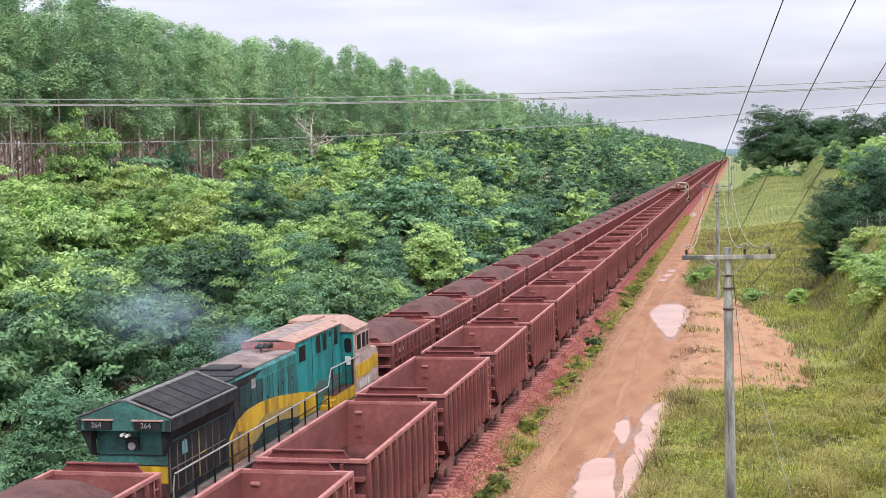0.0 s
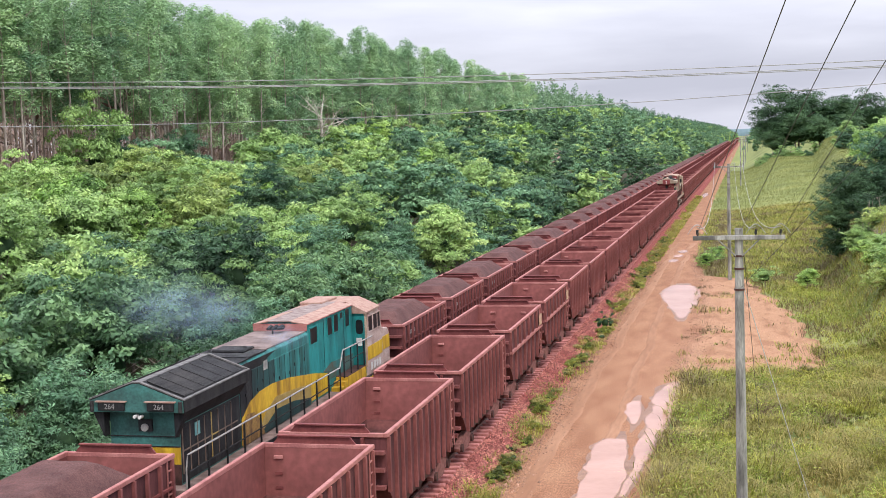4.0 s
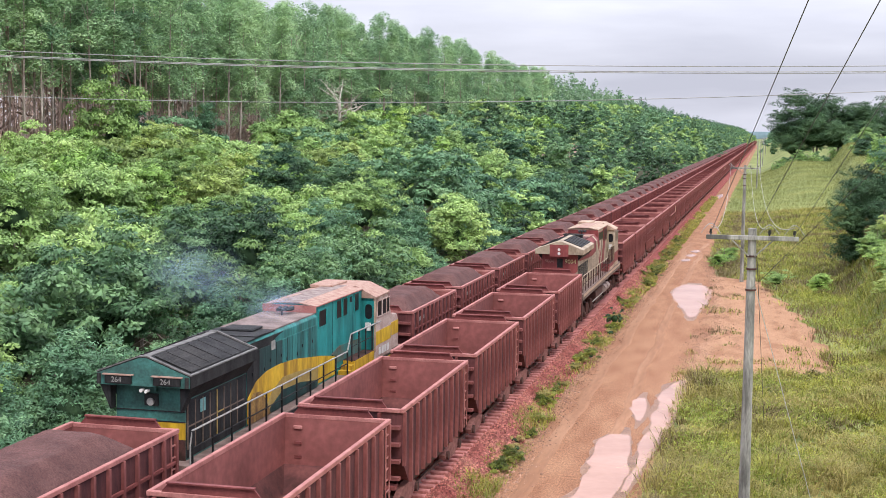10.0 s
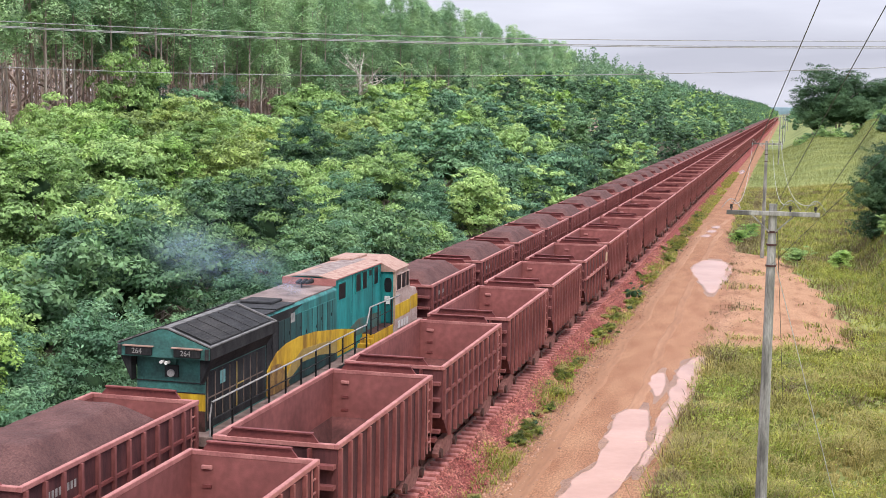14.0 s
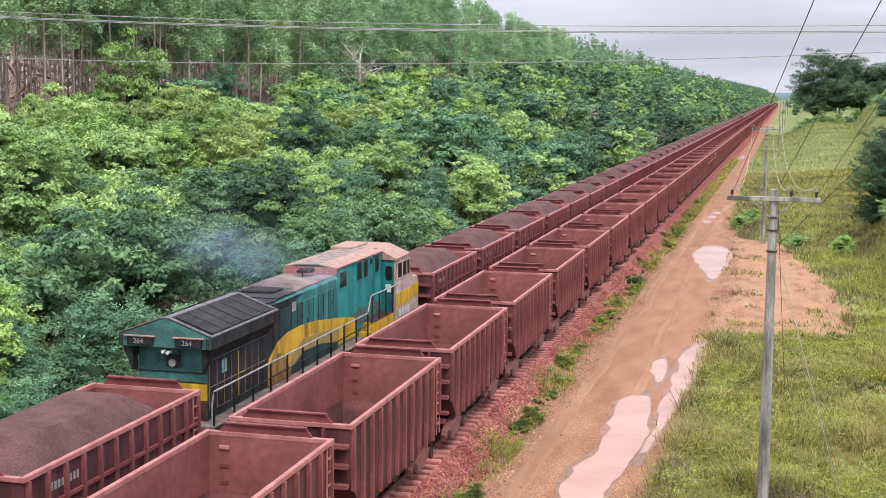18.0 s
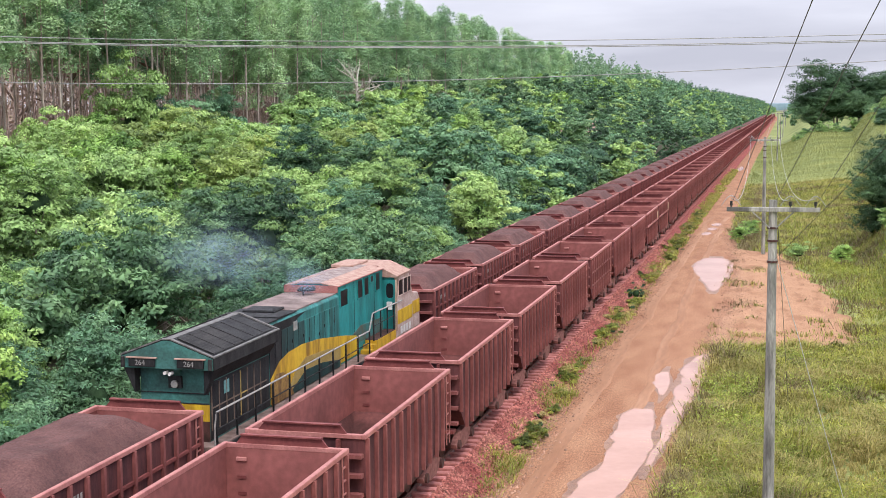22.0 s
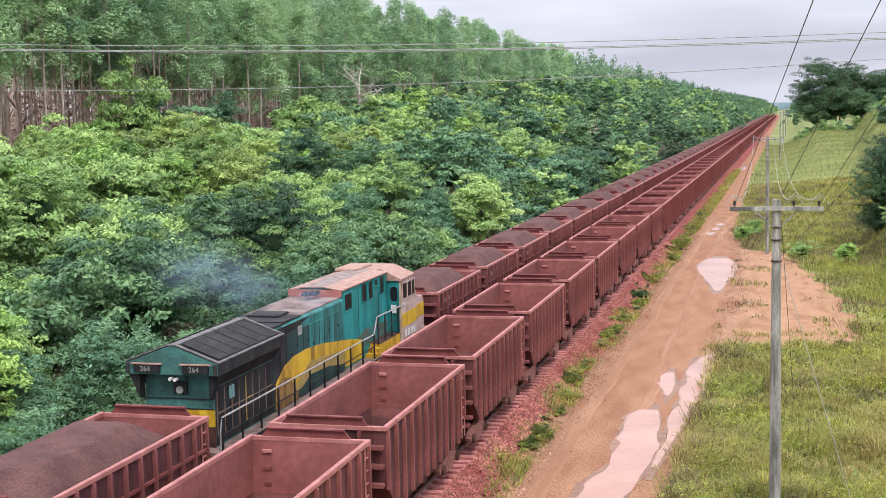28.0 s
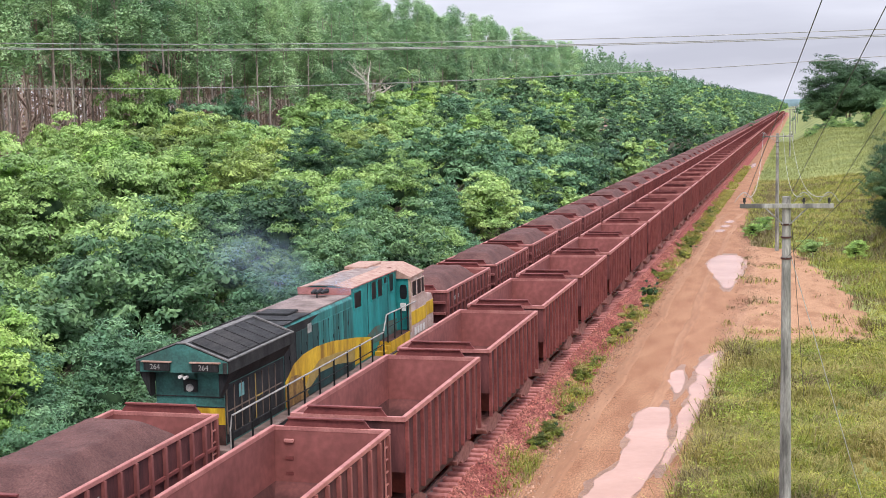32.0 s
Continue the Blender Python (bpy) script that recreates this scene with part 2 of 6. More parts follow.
M_LEAF = [
    leaf_material("broad_leaf_green", (0.085, 0.165, 0.050), (0.255, 0.420, 0.122), (0.400, 0.570, 0.170)),
    leaf_material("dark_leaf_green", (0.026, 0.066, 0.030), (0.090, 0.190, 0.078), (0.180, 0.320, 0.118)),
    leaf_material("yellowish_leaf_green", (0.110, 0.180, 0.057), (0.325, 0.450, 0.118), (0.465, 0.580, 0.162)),
    leaf_material("bluish_leaf_green", (0.038, 0.102, 0.052), (0.120, 0.255, 0.118), (0.220, 0.390, 0.165)),
    leaf_material("fresh_leaf_green", (0.080, 0.175, 0.040), (0.240, 0.420, 0.088), (0.395, 0.580, 0.139)),
]
M_CREEPER = leaf_material("creeper_leaf", (0.016, 0.042, 0.018), (0.052, 0.118, 0.046), (0.115, 0.215, 0.080))
M_EUCA = leaf_material("eucalyptus_leaf", (0.120, 0.245, 0.122), (0.275, 0.455, 0.208), (0.425, 0.610, 0.278), 0.34, 0.45, 1.3, 0.3)
M_EUCAFAR = leaf_material("distant_eucalyptus_leaf", (0.090, 0.185, 0.098), (0.205, 0.350, 0.172), (0.320, 0.475, 0.225), 0.3, 0.45, 1.3, 0.3)
M_STEM = material("pinkish_stems", (0.27, 0.195, 0.165), (0.50, 0.385, 0.33), 0.8, 0.9, island=0.45)
M_EUCABARK = material("pale_eucalyptus_bark", (0.24, 0.185, 0.16), (0.50, 0.42, 0.37), 1.5, 0.9, vary=0.2, stretch=(1, 1, 0.2))
M_TWIG = material("dry_twigs", (0.19, 0.130, 0.107), (0.38, 0.275, 0.225), 0.3, 0.9, island=0.4)
M_DEAD = material("bleached_dead_wood", (0.42, 0.37, 0.32), (0.58, 0.53, 0.46), 2.0, 0.9)
M_GRASS = leaf_material("rank_grass", (0.070, 0.098, 0.018), (0.220, 0.272, 0.042), (0.420, 0.440, 0.085), 0.3, 0.8, 2.3, 0.38, blue=1.0)
M_WEED = leaf_material("meadow_weed_leaf", (0.085, 0.150, 0.025), (0.235, 0.335, 0.055), (0.400, 0.490, 0.095), 0.3, 0.9, 1.8, 0.3, blue=1.0)
M_FARGRASS = leaf_material("distant_meadow_grass", (0.165, 0.195, 0.058), (0.255, 0.285, 0.085), (0.335, 0.350, 0.115), 0.3, 0.08, 1.6, 0.14, blue=1.0)
M_BROWNGRASS = leaf_material("withered_grass", (0.105, 0.085, 0.040), (0.165, 0.130, 0.060), (0.230, 0.190, 0.085), 0.2, 0.22, 1.1, 0.28, blue=1.0)
M_STRAW = leaf_material("straw_grass", (0.220, 0.220, 0.060), (0.335, 0.310, 0.095), (0.430, 0.370, 0.140), 0.3, 0.3, 1.4, 0.32, blue=1.0)
# inner shade of the crowns, put into a dark colour
M_CORE = material("painted_crown_shade", (0.014, 0.034, 0.013), (0.034, 0.070, 0.026), 1.5, 0.9)
M_GROUND = material("grass_covered_ground", (0.120, 0.150, 0.040), (0.250, 0.265, 0.085), 0.10, 0.95, bump=0.15, bump_scale=3, detail=6, c3=(0.185, 0.212, 0.062), grit=(0.85, 1.15), grit_scale=40)
M_TRACK = material("packed_pale_soil", (0.262, 0.128, 0.068), (0.345, 0.186, 0.106), 1.0, 0.9, bump=0.2, bump_scale=14, detail=8, stretch=(1, 0.12, 1), grit=(0.88, 1.12))
M_CLAY = material("ochre_clay_earth", (0.262, 0.128, 0.066), (0.378, 0.206, 0.116), 0.9, 0.95, bump=0.8, bump_scale=8, c3=(0.345, 0.190, 0.105), detail=10, stretch=(1.4, 0.5, 1), grit=(0.7, 1.28), grit_scale=14)
M_PLANTFLOOR = material("plantation_litter", (0.16, 0.09, 0.065), (0.27, 0.17, 0.13), 0.2, 0.95)
# litter colour is darkened to carry the shade below the thicket
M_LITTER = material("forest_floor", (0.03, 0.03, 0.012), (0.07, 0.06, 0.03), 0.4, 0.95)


# ---------------- mesh helpers ----------------
def box(bm, x0, x1, y0, y1, z0, z1):
    v = [bm.verts.new(p) for p in ((x0, y0, z0), (x1, y0, z0), (x1, y1, z0), (x0, y1, z0), (x0, y0, z1), (x1, y0, z1), (x1, y1, z1), (x0, y1, z1))]
    for q in ((3, 2, 1, 0), (4, 5, 6, 7), (0, 1, 5, 4), (1, 2, 6, 5), (2, 3, 7, 6), (3, 0, 4, 7)):
        bm.faces.new([v[i] for i in q])


def prism(bm, pts, axis, a, b):
    """Extrude a polygon of 2D points along an axis from a to b."""
    def put(p, d):
        return {"x": (d, p[0], p[1]), "y": (p[0], d, p[1]), "z": (p[0], p[1], d)}[axis]
    u = [bm.verts.new(put(p, a)) for p in pts]
    w = [bm.verts.new(put(p, b)) for p in pts]
    k = len(pts)
    bm.faces.new(u), bm.faces.new(w[::-1])
    for i in range(k):
        bm.faces.new((u[i], w[i], w[(i + 1) % k], u[(i + 1) % k]))


def rod(bm, p, q, r, sides=6, r2=None):
    p, q = Vector(p), Vector(q)
    d = (q - p).normalized()
    a = d.orthogonal().normalized()
    b = d.cross(a)
    rings = []
    for c, rr in ((p, r), (q, r if r2 is None else r2)):
        rings.append([bm.verts.new(c + (a * math.cos(2 * math.pi * i / sides) + b * math.sin(2 * math.pi * i / sides)) * rr) for i in range(sides)])
    for i in range(sides):
        bm.faces.new((rings[0][i], rings[0][(i + 1) % sides], rings[1][(i + 1) % sides], rings[1][i]))
    bm.faces.new(rings[0][::-1]), bm.faces.new(rings[1])


def mesh_of(name, bm, mat, smooth=False, bevel=0.0):
    if bevel:
        bmesh.ops.bevel(bm, geom=bm.edges[:], offset=bevel, segments=1, affect="EDGES")
    bmesh.ops.recalc_face_normals(bm, faces=bm.faces)
    me = bpy.data.meshes.new(name)
    bm.to_mesh(me)
    bm.free()
    me.materials.append(mat)
    if smooth:
        me.polygons.foreach_set("use_smooth", [True] * len(me.polygons))
    return me


def part(name, bm, mat, parent=None, label="", smooth=False, bevel=0.0):
    me = bm if isinstance(bm, bpy.types.Mesh) else mesh_of(name, bm, mat, smooth, bevel)
    ob = new(name, me)
    ob.parent = parent
    if label:
        ob["label"] = label
    return ob


def boxes(*bs):
    bm = bmesh.new()
    for b in bs:
        box(bm, *b)
    return bm


def raw_mesh(name, verts, faces, mat, smooth=False):
    """Mesh from numpy arrays: verts (n,3), faces (m,3) or (m,4)."""
    me = bpy.data.meshes.new(name)
    verts, faces = np.asarray(verts, np.float32), np.asarray(faces, np.int32)
    k = faces.shape[1]
    me.vertices.add(len(verts)), me.loops.add(faces.size), me.polygons.add(len(faces))
    me.vertices.foreach_set("co", verts.ravel())
    me.loops.foreach_set("vertex_index", faces.ravel())
    me.polygons.foreach_set("loop_start", np.arange(0, faces.size, k, dtype=np.int32))
    if smooth:
        me.polygons.foreach_set("use_smooth", np.ones(len(faces), bool))
    me.update(calc_edges=True)
    me.materials.append(mat)
    return me


# ---------------- ground ----------------
def ramp(v, a, b):
    t = np.clip((v - a) / (b - a), 0, 1)
    return t * t * (3 - 2 * t)


def bank_foot(y):
    return 5.7 + np.clip(76 - y, 0, 40) * 0.30 + np.clip(y - 118, 0, 500) * 0.044


def bare_right(y):
    """Edge of the bare orange clearing, away from the road."""
    return np.interp(y, [66, 69, 80, 90, 101, 112, 116], [-3.5, 4.4, 3.8, 3.0, 1.6, 0.2, -4.0]) + 0.35 * np.sin(y * 0.9) + 0.2 * np.sin(y * 2.3)


def bare_ground(x, y, r=None):
    soft = 0 if r is None else r.normal(0, 0.35, len(x))
    return (y > 66.8 + 0.9 * np.sin(x * 1.7) + 1.3 * np.sin(x * 0.8 + 1.0) + 0.6 * np.sin(x * 4.3) + 3 * soft) & (y < 115) & (x < bare_right(y) + soft)


def ground_z(x, y):
    x, y = np.asarray(x, float), np.asarray(y, float)
    z = np.full(np.broadcast(x, y).shape, ROAD_Z)
    # shelf that carries the tracks
    z = z + 0.22 * ramp(x, -9.0, -9.9) * ramp(x, -23.0, -20.5)
    # strip that climbs gently with distance, and the bank along its far side
    foot = bank_foot(y)
    z = z + np.clip(y - 150, 0, 330) * 0.018 * ramp(x, -3.0, 10.0)
    z = z + 5.4 * ramp(x, foot, foot + 5.2) * ramp(y, 52, 78) + np.clip(x - foot - 6, 0, 60) * 0.07 * ramp(y, 52, 90)
    # wooded slope
    z = z + 3.0 * ramp(x, -24.0, -52.0)
    z = z + 0.10 * np.sin(x * 0.9 + y * 0.35) * ramp(x, -3.0, 1.0) * ramp(y, 120, 80)
    return z


def build_ground():
    xs = np.concatenate([np.linspace(-3000, -120, 16), np.linspace(-100, -24, 20), np.linspace(-23, 20, 110), np.linspace(22, 120, 30), np.linspace(150, 3000, 16)])
    ys = np.concatenate([np.linspace(-800, 0, 12), np.linspace(8, 150, 180), np.linspace(153, 420, 60), np.linspace(440, 4000, 50)])
    X, Y = np.meshgrid(xs, ys)
    Z = ground_z(X, Y)
    v = np.stack([X, Y, Z], -1).reshape(-1, 3)
    nx, ny = len(xs), len(ys)
    i, j = np.meshgrid(np.arange(nx - 1), np.arange(ny - 1))
    a = (j * nx + i).ravel()
    f = np.stack([a, a + 1, a + 1 + nx, a + nx], -1)
    ob = new("ground", raw_mesh("ground", v, f, M_GROUND, True))
    tagged(ob, "green and straw coloured grassland rising to a low bank", "ground", kind="structure")


build_ground()


def ribbon(name, ys, left, right, lift, mat, label, cat, across=6, kind="structure"):
    """A strip that follows the ground between two edge functions of y."""
    v, f = [], []
    for y in ys:
        for k in range(across + 1):
            x = left(y) + (right(y) - left(y)) * k / across
            edge = 0.0 if k in (0, across) else 1.0
            v.append((x, y, float(ground_z(x, y)) + lift * (edge * 0.9 + 0.1) - (0.03 if not edge else 0)))
    w = across + 1
    for j in range(len(ys) - 1):
        for k in range(across):
            a = j * w + k
            f.append((a, a + 1, a + 1 + w, a + w))
    ob = new(name, raw_mesh(name, np.array(v), np.array(f), mat, True))
    return tagged(ob, label, cat, kind=kind)


def wob(y, s, a=1.0):
    return a * (noise.noise(Vector((y * 0.11, s, 0.0))) + 0.5 * noise.noise(Vector((y * 0.37, s, 3.0))))


def road_left(y):
    return -9.25 + 0.15 * wob(y, 1.0)


def road_right(y):
    return float(np.interp(y, [15, 40, 52, 66, 85, 112, 131, 262, 1400], [-3.4, -3.6, -3.4, -3.0, -2.6, -3.2, -4.9, -6.2, -7.2])) + 0.3 * wob(y, 5.0)


YS = list(np.linspace(-60, 14, 30)) + list(np.linspace(15, 180, 200)) + list(np.linspace(185, 1500, 60))
ribbon("road", YS, road_left, road_right, 0.06, M_SOIL, "rutted orange dirt service road with wet patches", "dirt road", 16)
ribbon("clearing", list(np.linspace(66.2, 115.5, 60)), lambda y: road_right(y) - 0.9 + 1.1 * wob(y * 1.6, 9.0), lambda y: max(float(bare_right(y)), road_right(y) - 0.3), 0.075, M_CLAY, "bare orange earth clearing beside the road", "bare earth", 14)
for q, (xa, wd) in enumerate(((-7.55, 0.5), (-5.95, 0.42))):
    ribbon("wheel_track", list(np.linspace(30, 150, 120)), lambda y: xa - wd + 0.35 * wob(y, 21.0) + 0.1 * wob(y * 3, 2.0 + q) + 0.012 * max(0, 100 - y) * (q == 1), lambda y: xa + wd * 0.6 + 0.35 * wob(y, 21.0) + 0.012 * max(0, 100 - y) * (q == 1), 0.075, M_TRACK, "smooth pale wheel track worn into the road", "wheel track", 6)
ribbon("forest_floor", list(np.linspace(5, 400, 60)) + [600, 900, 1500], lambda y: -49.0, lambda y: -20.6, 0.05, M_LITTER, "leaf litter under the thicket, painted dark for its shade", "forest floor", 10)
ribbon("plantation_floor", list(np.linspace(5, 400, 40)) + [600, 900, 1500], lambda y: -140.0, lambda y: -49.2, 0.05, M_PLANTFLOOR, "reddish brown litter under the eucalyptus rows", "forest floor", 10)

# ballast bed with sloping shoulders, in both tracks' full width
bm = bmesh.new()
prism(bm, [(-20.4, -0.75), (-19.2, -0.22), (-10.0, -0.22), (-9.2, -0.66), (-9.2, -1.2), (-20.4, -1.2)], "y", -40, 1500)
tagged(part("ballast", bm, M_BALLAST), "red ore-stained crushed stone ballast bed", "ballast", kind="structure")
for cx in (XR, XL):
    bm = bmesh.new()
    for s in (-0.835, 0.835):
        prism(bm, [(cx + s - 0.07, -0.17), (cx + s + 0.07, -0.17), (cx + s + 0.02, -0.13), (cx + s + 0.036, -0.04), (cx + s + 0.036, 0), (cx + s - 0.036, 0), (cx + s - 0.036, -0.04), (cx + s - 0.02, -0.13)], "y", -40, 1500)
    tagged(part("rails", bm, M_RAIL), "pair of worn broad gauge steel rails", "rail", group="tracks", kind="structure")


# ---------------- wagons ----------------
def build_wagon(name, ribs=12, simple=False, loaded=False, banded=False, belted=False):
    """Open ore wagon; y = 0 at its middle, z = 0 at rail top."""
    w = new(name)
    h, l, t = HALF, BODY / 2, 0.05
    zb = 1.02
    # tub: one shell, outer and inner skins joined along the rim
    bm = bmesh.new()

    def ring(x, y, z):
        return [bm.verts.new(p) for p in ((-x, -y, z), (x, -y, z), (x, y, z), (-x, y, z))]
    rings = [ring(h - 0.02, l - 0.85, zb), ring(h, l - 0.03, zb + 0.80), ring(h, l, TOP), ring(h - t, l - t, TOP), ring(h - t, l - t - 0.03, zb + 0.85), ring(h - 0.35, l - 1.0, zb + 0.2)]
    for p, q in zip(rings, rings[1:]):
        for i in range(4):
            bm.faces.new((p[i], p[(i + 1) % 4], q[(i + 1) % 4], q[i]))
    bm.faces.new(rings[0][::-1]), bm.faces.new(rings[-1])
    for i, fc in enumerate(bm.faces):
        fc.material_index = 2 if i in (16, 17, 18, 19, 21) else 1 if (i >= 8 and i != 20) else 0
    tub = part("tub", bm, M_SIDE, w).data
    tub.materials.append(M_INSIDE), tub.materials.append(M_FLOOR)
    bm = bmesh.new()
    e = 0.06
    for s in (-1, 1):
        box(bm, s * h - e, s * h + e, -l - e, l + e, TOP - 0.09, TOP + 0.035)
    for s in (-1, 1):
        box(bm, -h + e, h - e, s * l - e, s * l + e, TOP - 0.09, TOP + 0.03)
    part("rim", bm, M_RIM, w, "worn pinkish top rim", bevel=0 if simple else 0.015)
    for s in (-1, 1):
        bm = bmesh.new()
        prism(bm, [(-h + 0.30, TOP + 0.03), (h - 0.45, TOP + 0.03), (h - 0.62, TOP + 0.24), (-h + 0.47, TOP + 0.24)], "y", s * l - 0.03, s * l + 0.03)
        box(bm, -h + 0.44, h - 0.59, s * l - 0.10, s * l + 0.035, TOP + 0.235, TOP + 0.27)
        part("end_board", bm, M_WAGON, w)
    bm = boxes((-0.28, 0.28, -l - 0.35, l + 0.35, 0.72, 1.02), (-h + 0.25, h - 0.25, -2.2, 2.2, 0.62, 1.10))
    part("underframe", bm, M_STEEL, w)
    if simple:
        bm = bmesh.new()
        for s in (-1, 1):
            for k in range(ribs):
                y = -l + 0.15 + (BODY - 0.3) * k / (ribs - 1)
                box(bm, s * h - 0.02, s * h + 0.09 * s if s > 0 else -h + 0.02, y - 0.05, y + 0.05, zb, TOP - 0.09) if s > 0 else box(bm, -h - 0.09, -h + 0.02, y - 0.05, y + 0.05, zb, TOP - 0.09)
        tagged(part("side_ribs", bm, M_WAGON, w), kind="stuff")
    else:
        for s in (-1, 1):
            me, cut = [mesh_of("rib", boxes((h - 0.01 if s > 0 else -h - 0.095, h + 0.095 if s > 0 else -h + 0.01, -0.05, 0.05, low, TOP - 0.09)), M_RIB) for low in (zb - 0.04, zb + 0.62)]
            for k in range(ribs):
                ob = part("rib", cut if k in (0, ribs - 1) else me, None, w)
                ob.location.y = -l + 0.12 + (BODY - 0.24) * k / (ribs - 1)
        if belted:
            for s in (-1, 1):
                for z in (2.42, 1.72):
                    part("waist_rail", boxes((h if s > 0 else -h - 0.07, h + 0.07 if s > 0 else -h, -l + 0.1, l - 0.1, z, z + 0.09)), M_RIB, w)
        if banded:
            for s in (-1, 1):
                part("waist_rail", boxes((h if s > 0 else -h - 0.13, h + 0.13 if s > 0 else -h, -l, l, 2.28, 2.38)), M_RIM, w)
            part("placard", boxes((h + 0.10, h + 0.125, l - 0.95, l - 0.25, 2.45, 2.95)), M_PLACARD, w, "tan placard")
        if loaded:
            for q, (y, n) in enumerate(((-l + 1.05, 4), (-l + 1.85, 3))):
                part("marking", boxes(*[(h + 0.001, h + 0.006, y + 0.15 * b, y + 0.15 * b + 0.09, 2.72, 2.90) for b in range(n)]), M_DULL, w)
            for k in range(ribs - 1):
                y = -l + 0.12 + (BODY - 0.24) * (k + 0.5) / (ribs - 1)
                part("step_bar", boxes((h, h + 0.07, y - 0.36, y + 0.36, 2.42, 2.50)), M_WAGON, w)
        # steps on the end's corner
        for s in (-1, 1):
            for z in (1.25, 1.75, 2.25, 2.75) if s < 0 else ():
                part("step", boxes((h - 0.62, h - 0.02, s * (l + 0.02) - (0.2 if s < 0 else 0), s * (l + 0.02) + (0.2 if s > 0 else 0), z, z + 0.10)), M_RIB, w)
            if s < 0:
                for x in (h - 0.7, -h + 0.1):
                    part("end_post", boxes((x, x + 0.08, -l - 0.16, -l, zb + 0.3, TOP - 0.1)), M_WAGON, w)
                part("end_sill", boxes((-h + 0.15, h - 0.15, -l - 0.2, -l + 0.1, zb - 0.06, zb + 0.06)), M_WAGON, w)
            else:
                bm = boxes((h + 0.02, h + 0.05, l - 0.42, l - 0.38, zb, TOP - 0.1), (h + 0.02, h + 0.05, l - 0.06, l - 0.02, zb, TOP - 0.1), *[(h + 0.02, h + 0.05, l - 0.4, l - 0.04, zb + 0.3 + 0.32 * q, zb + 0.34 + 0.32 * q) for q in range(6)])
                part("ladder", bm, M_RIM, w)
        if not loaded:
            for x in ((-0.75, 0.75) if banded else (-1.1,)):
                part("lug", boxes((x - 0.13, x + 0.13, l - t - 0.07, l - t, 2.90, 3.0)), M_RIM, w, bevel=0.015)
                for z in (2.5, 2.1):
                    part("lug", boxes((x - 0.11, x + 0.11, l - t - 0.05, l - t, z - 0.04, z + 0.04)), M_WAGON, w)
    # bogies
    frame_pts = [(-1.15, 0.50), (-0.95, 0.62), (-0.35, 0.82), (0.35, 0.82), (0.95, 0.62), (1.15, 0.50), (1.1, 0.36), (0.7, 0.40), (0.35, 0.24), (-0.35, 0.24), (-0.7, 0.40), (-1.1, 0.36)]
    for s in (-1, 1):
        if simple:
            bm = bmesh.new()
            prism(bm, frame_pts, "x", -1.40, 1.40)
            part("bogie", bm, M_BOGIE, w).location.y = s * 2.95
            continue
        bg = new("bogie")
        bg.parent = w
        bg.location.y = s * 2.95
        for x in (-1, 1):
            bm = bmesh.new()
            prism(bm, frame_pts, "x", x * 1.30 - 0.10, x * 1.30 + 0.10)
            part("side_frame", bm, M_BOGIE, bg)
        for y in (-0.88, 0.88):
            bm = bmesh.new()
            for x in (-0.80, 0.80):
                rod(bm, (x - 0.065, y, 0.44), (x + 0.065, y, 0.44), 0.44, 16)
            rod(bm, (-1.48, y, 0.46), (1.48, y, 0.46), 0.15, 10)
            part("wheelset", bm, M_STEEL, bg)
    if simple:
        return w
    for s in (-1, 1):
        part("coupler", boxes((-0.12, 0.12, s * (l + 0.25) - 0.25, s * (l + 0.25) + 0.25, 0.75, 0.95)), M_STEEL, w)
    return w


def ore_heap(name, seed):
    r = random.Random(seed)
    nx, ny = 24, 60
    v, f = [], []
    for j in range(ny + 1):
        for i in range(nx + 1):
            u, q = i / nx * 2 - 1, j / ny * 2 - 1
            x, y = u * (HALF - 0.06), q * (BODY / 2 - 0.06)
            # steep flanks from the rim, flat crest, longer slopes towards both ends
            flank = (1 - abs(u)) * HALF * 0.95
            end = (BODY / 2 - 1.55 - abs(y)) * 0.66 if y > 0 else (BODY / 2 - 0.1 - abs(y)) * 0.55
            edge = min(flank, end, 0.76 + 0.05 * noise.noise(Vector((y * 0.5, seed, 0.0))))
            z = TOP - 0.30 + max(edge, -0.62) + 0.02 * noise.noise(Vector((x * 2.1, y * 2.1, seed))) + 0.03 * noise.noise(Vector((x * 6, y * 6, seed)))
            v.append((x, y, z))
    for j in range(ny):
        for i in range(nx):
            a = j * (nx + 1) + i
            f.append((a, a + 1, a + nx + 2, a + nx + 1))
    return raw_mesh(name, np.array(v), np.array(f), M_ORE)


W_RED = "rust-red empty open ore wagon with vertical side ribs"
W_BAND = "rust-red empty ore wagon with a waist rail along its side"
W_FULL = "rust-red open ore wagon loaded with dark iron ore"
movers = []      # (thing, distance along the track at the start)

AFTER0, BEFORE0 = 305.02, 273.35    # far end of the first wagon behind and ahead of the moving locomotive


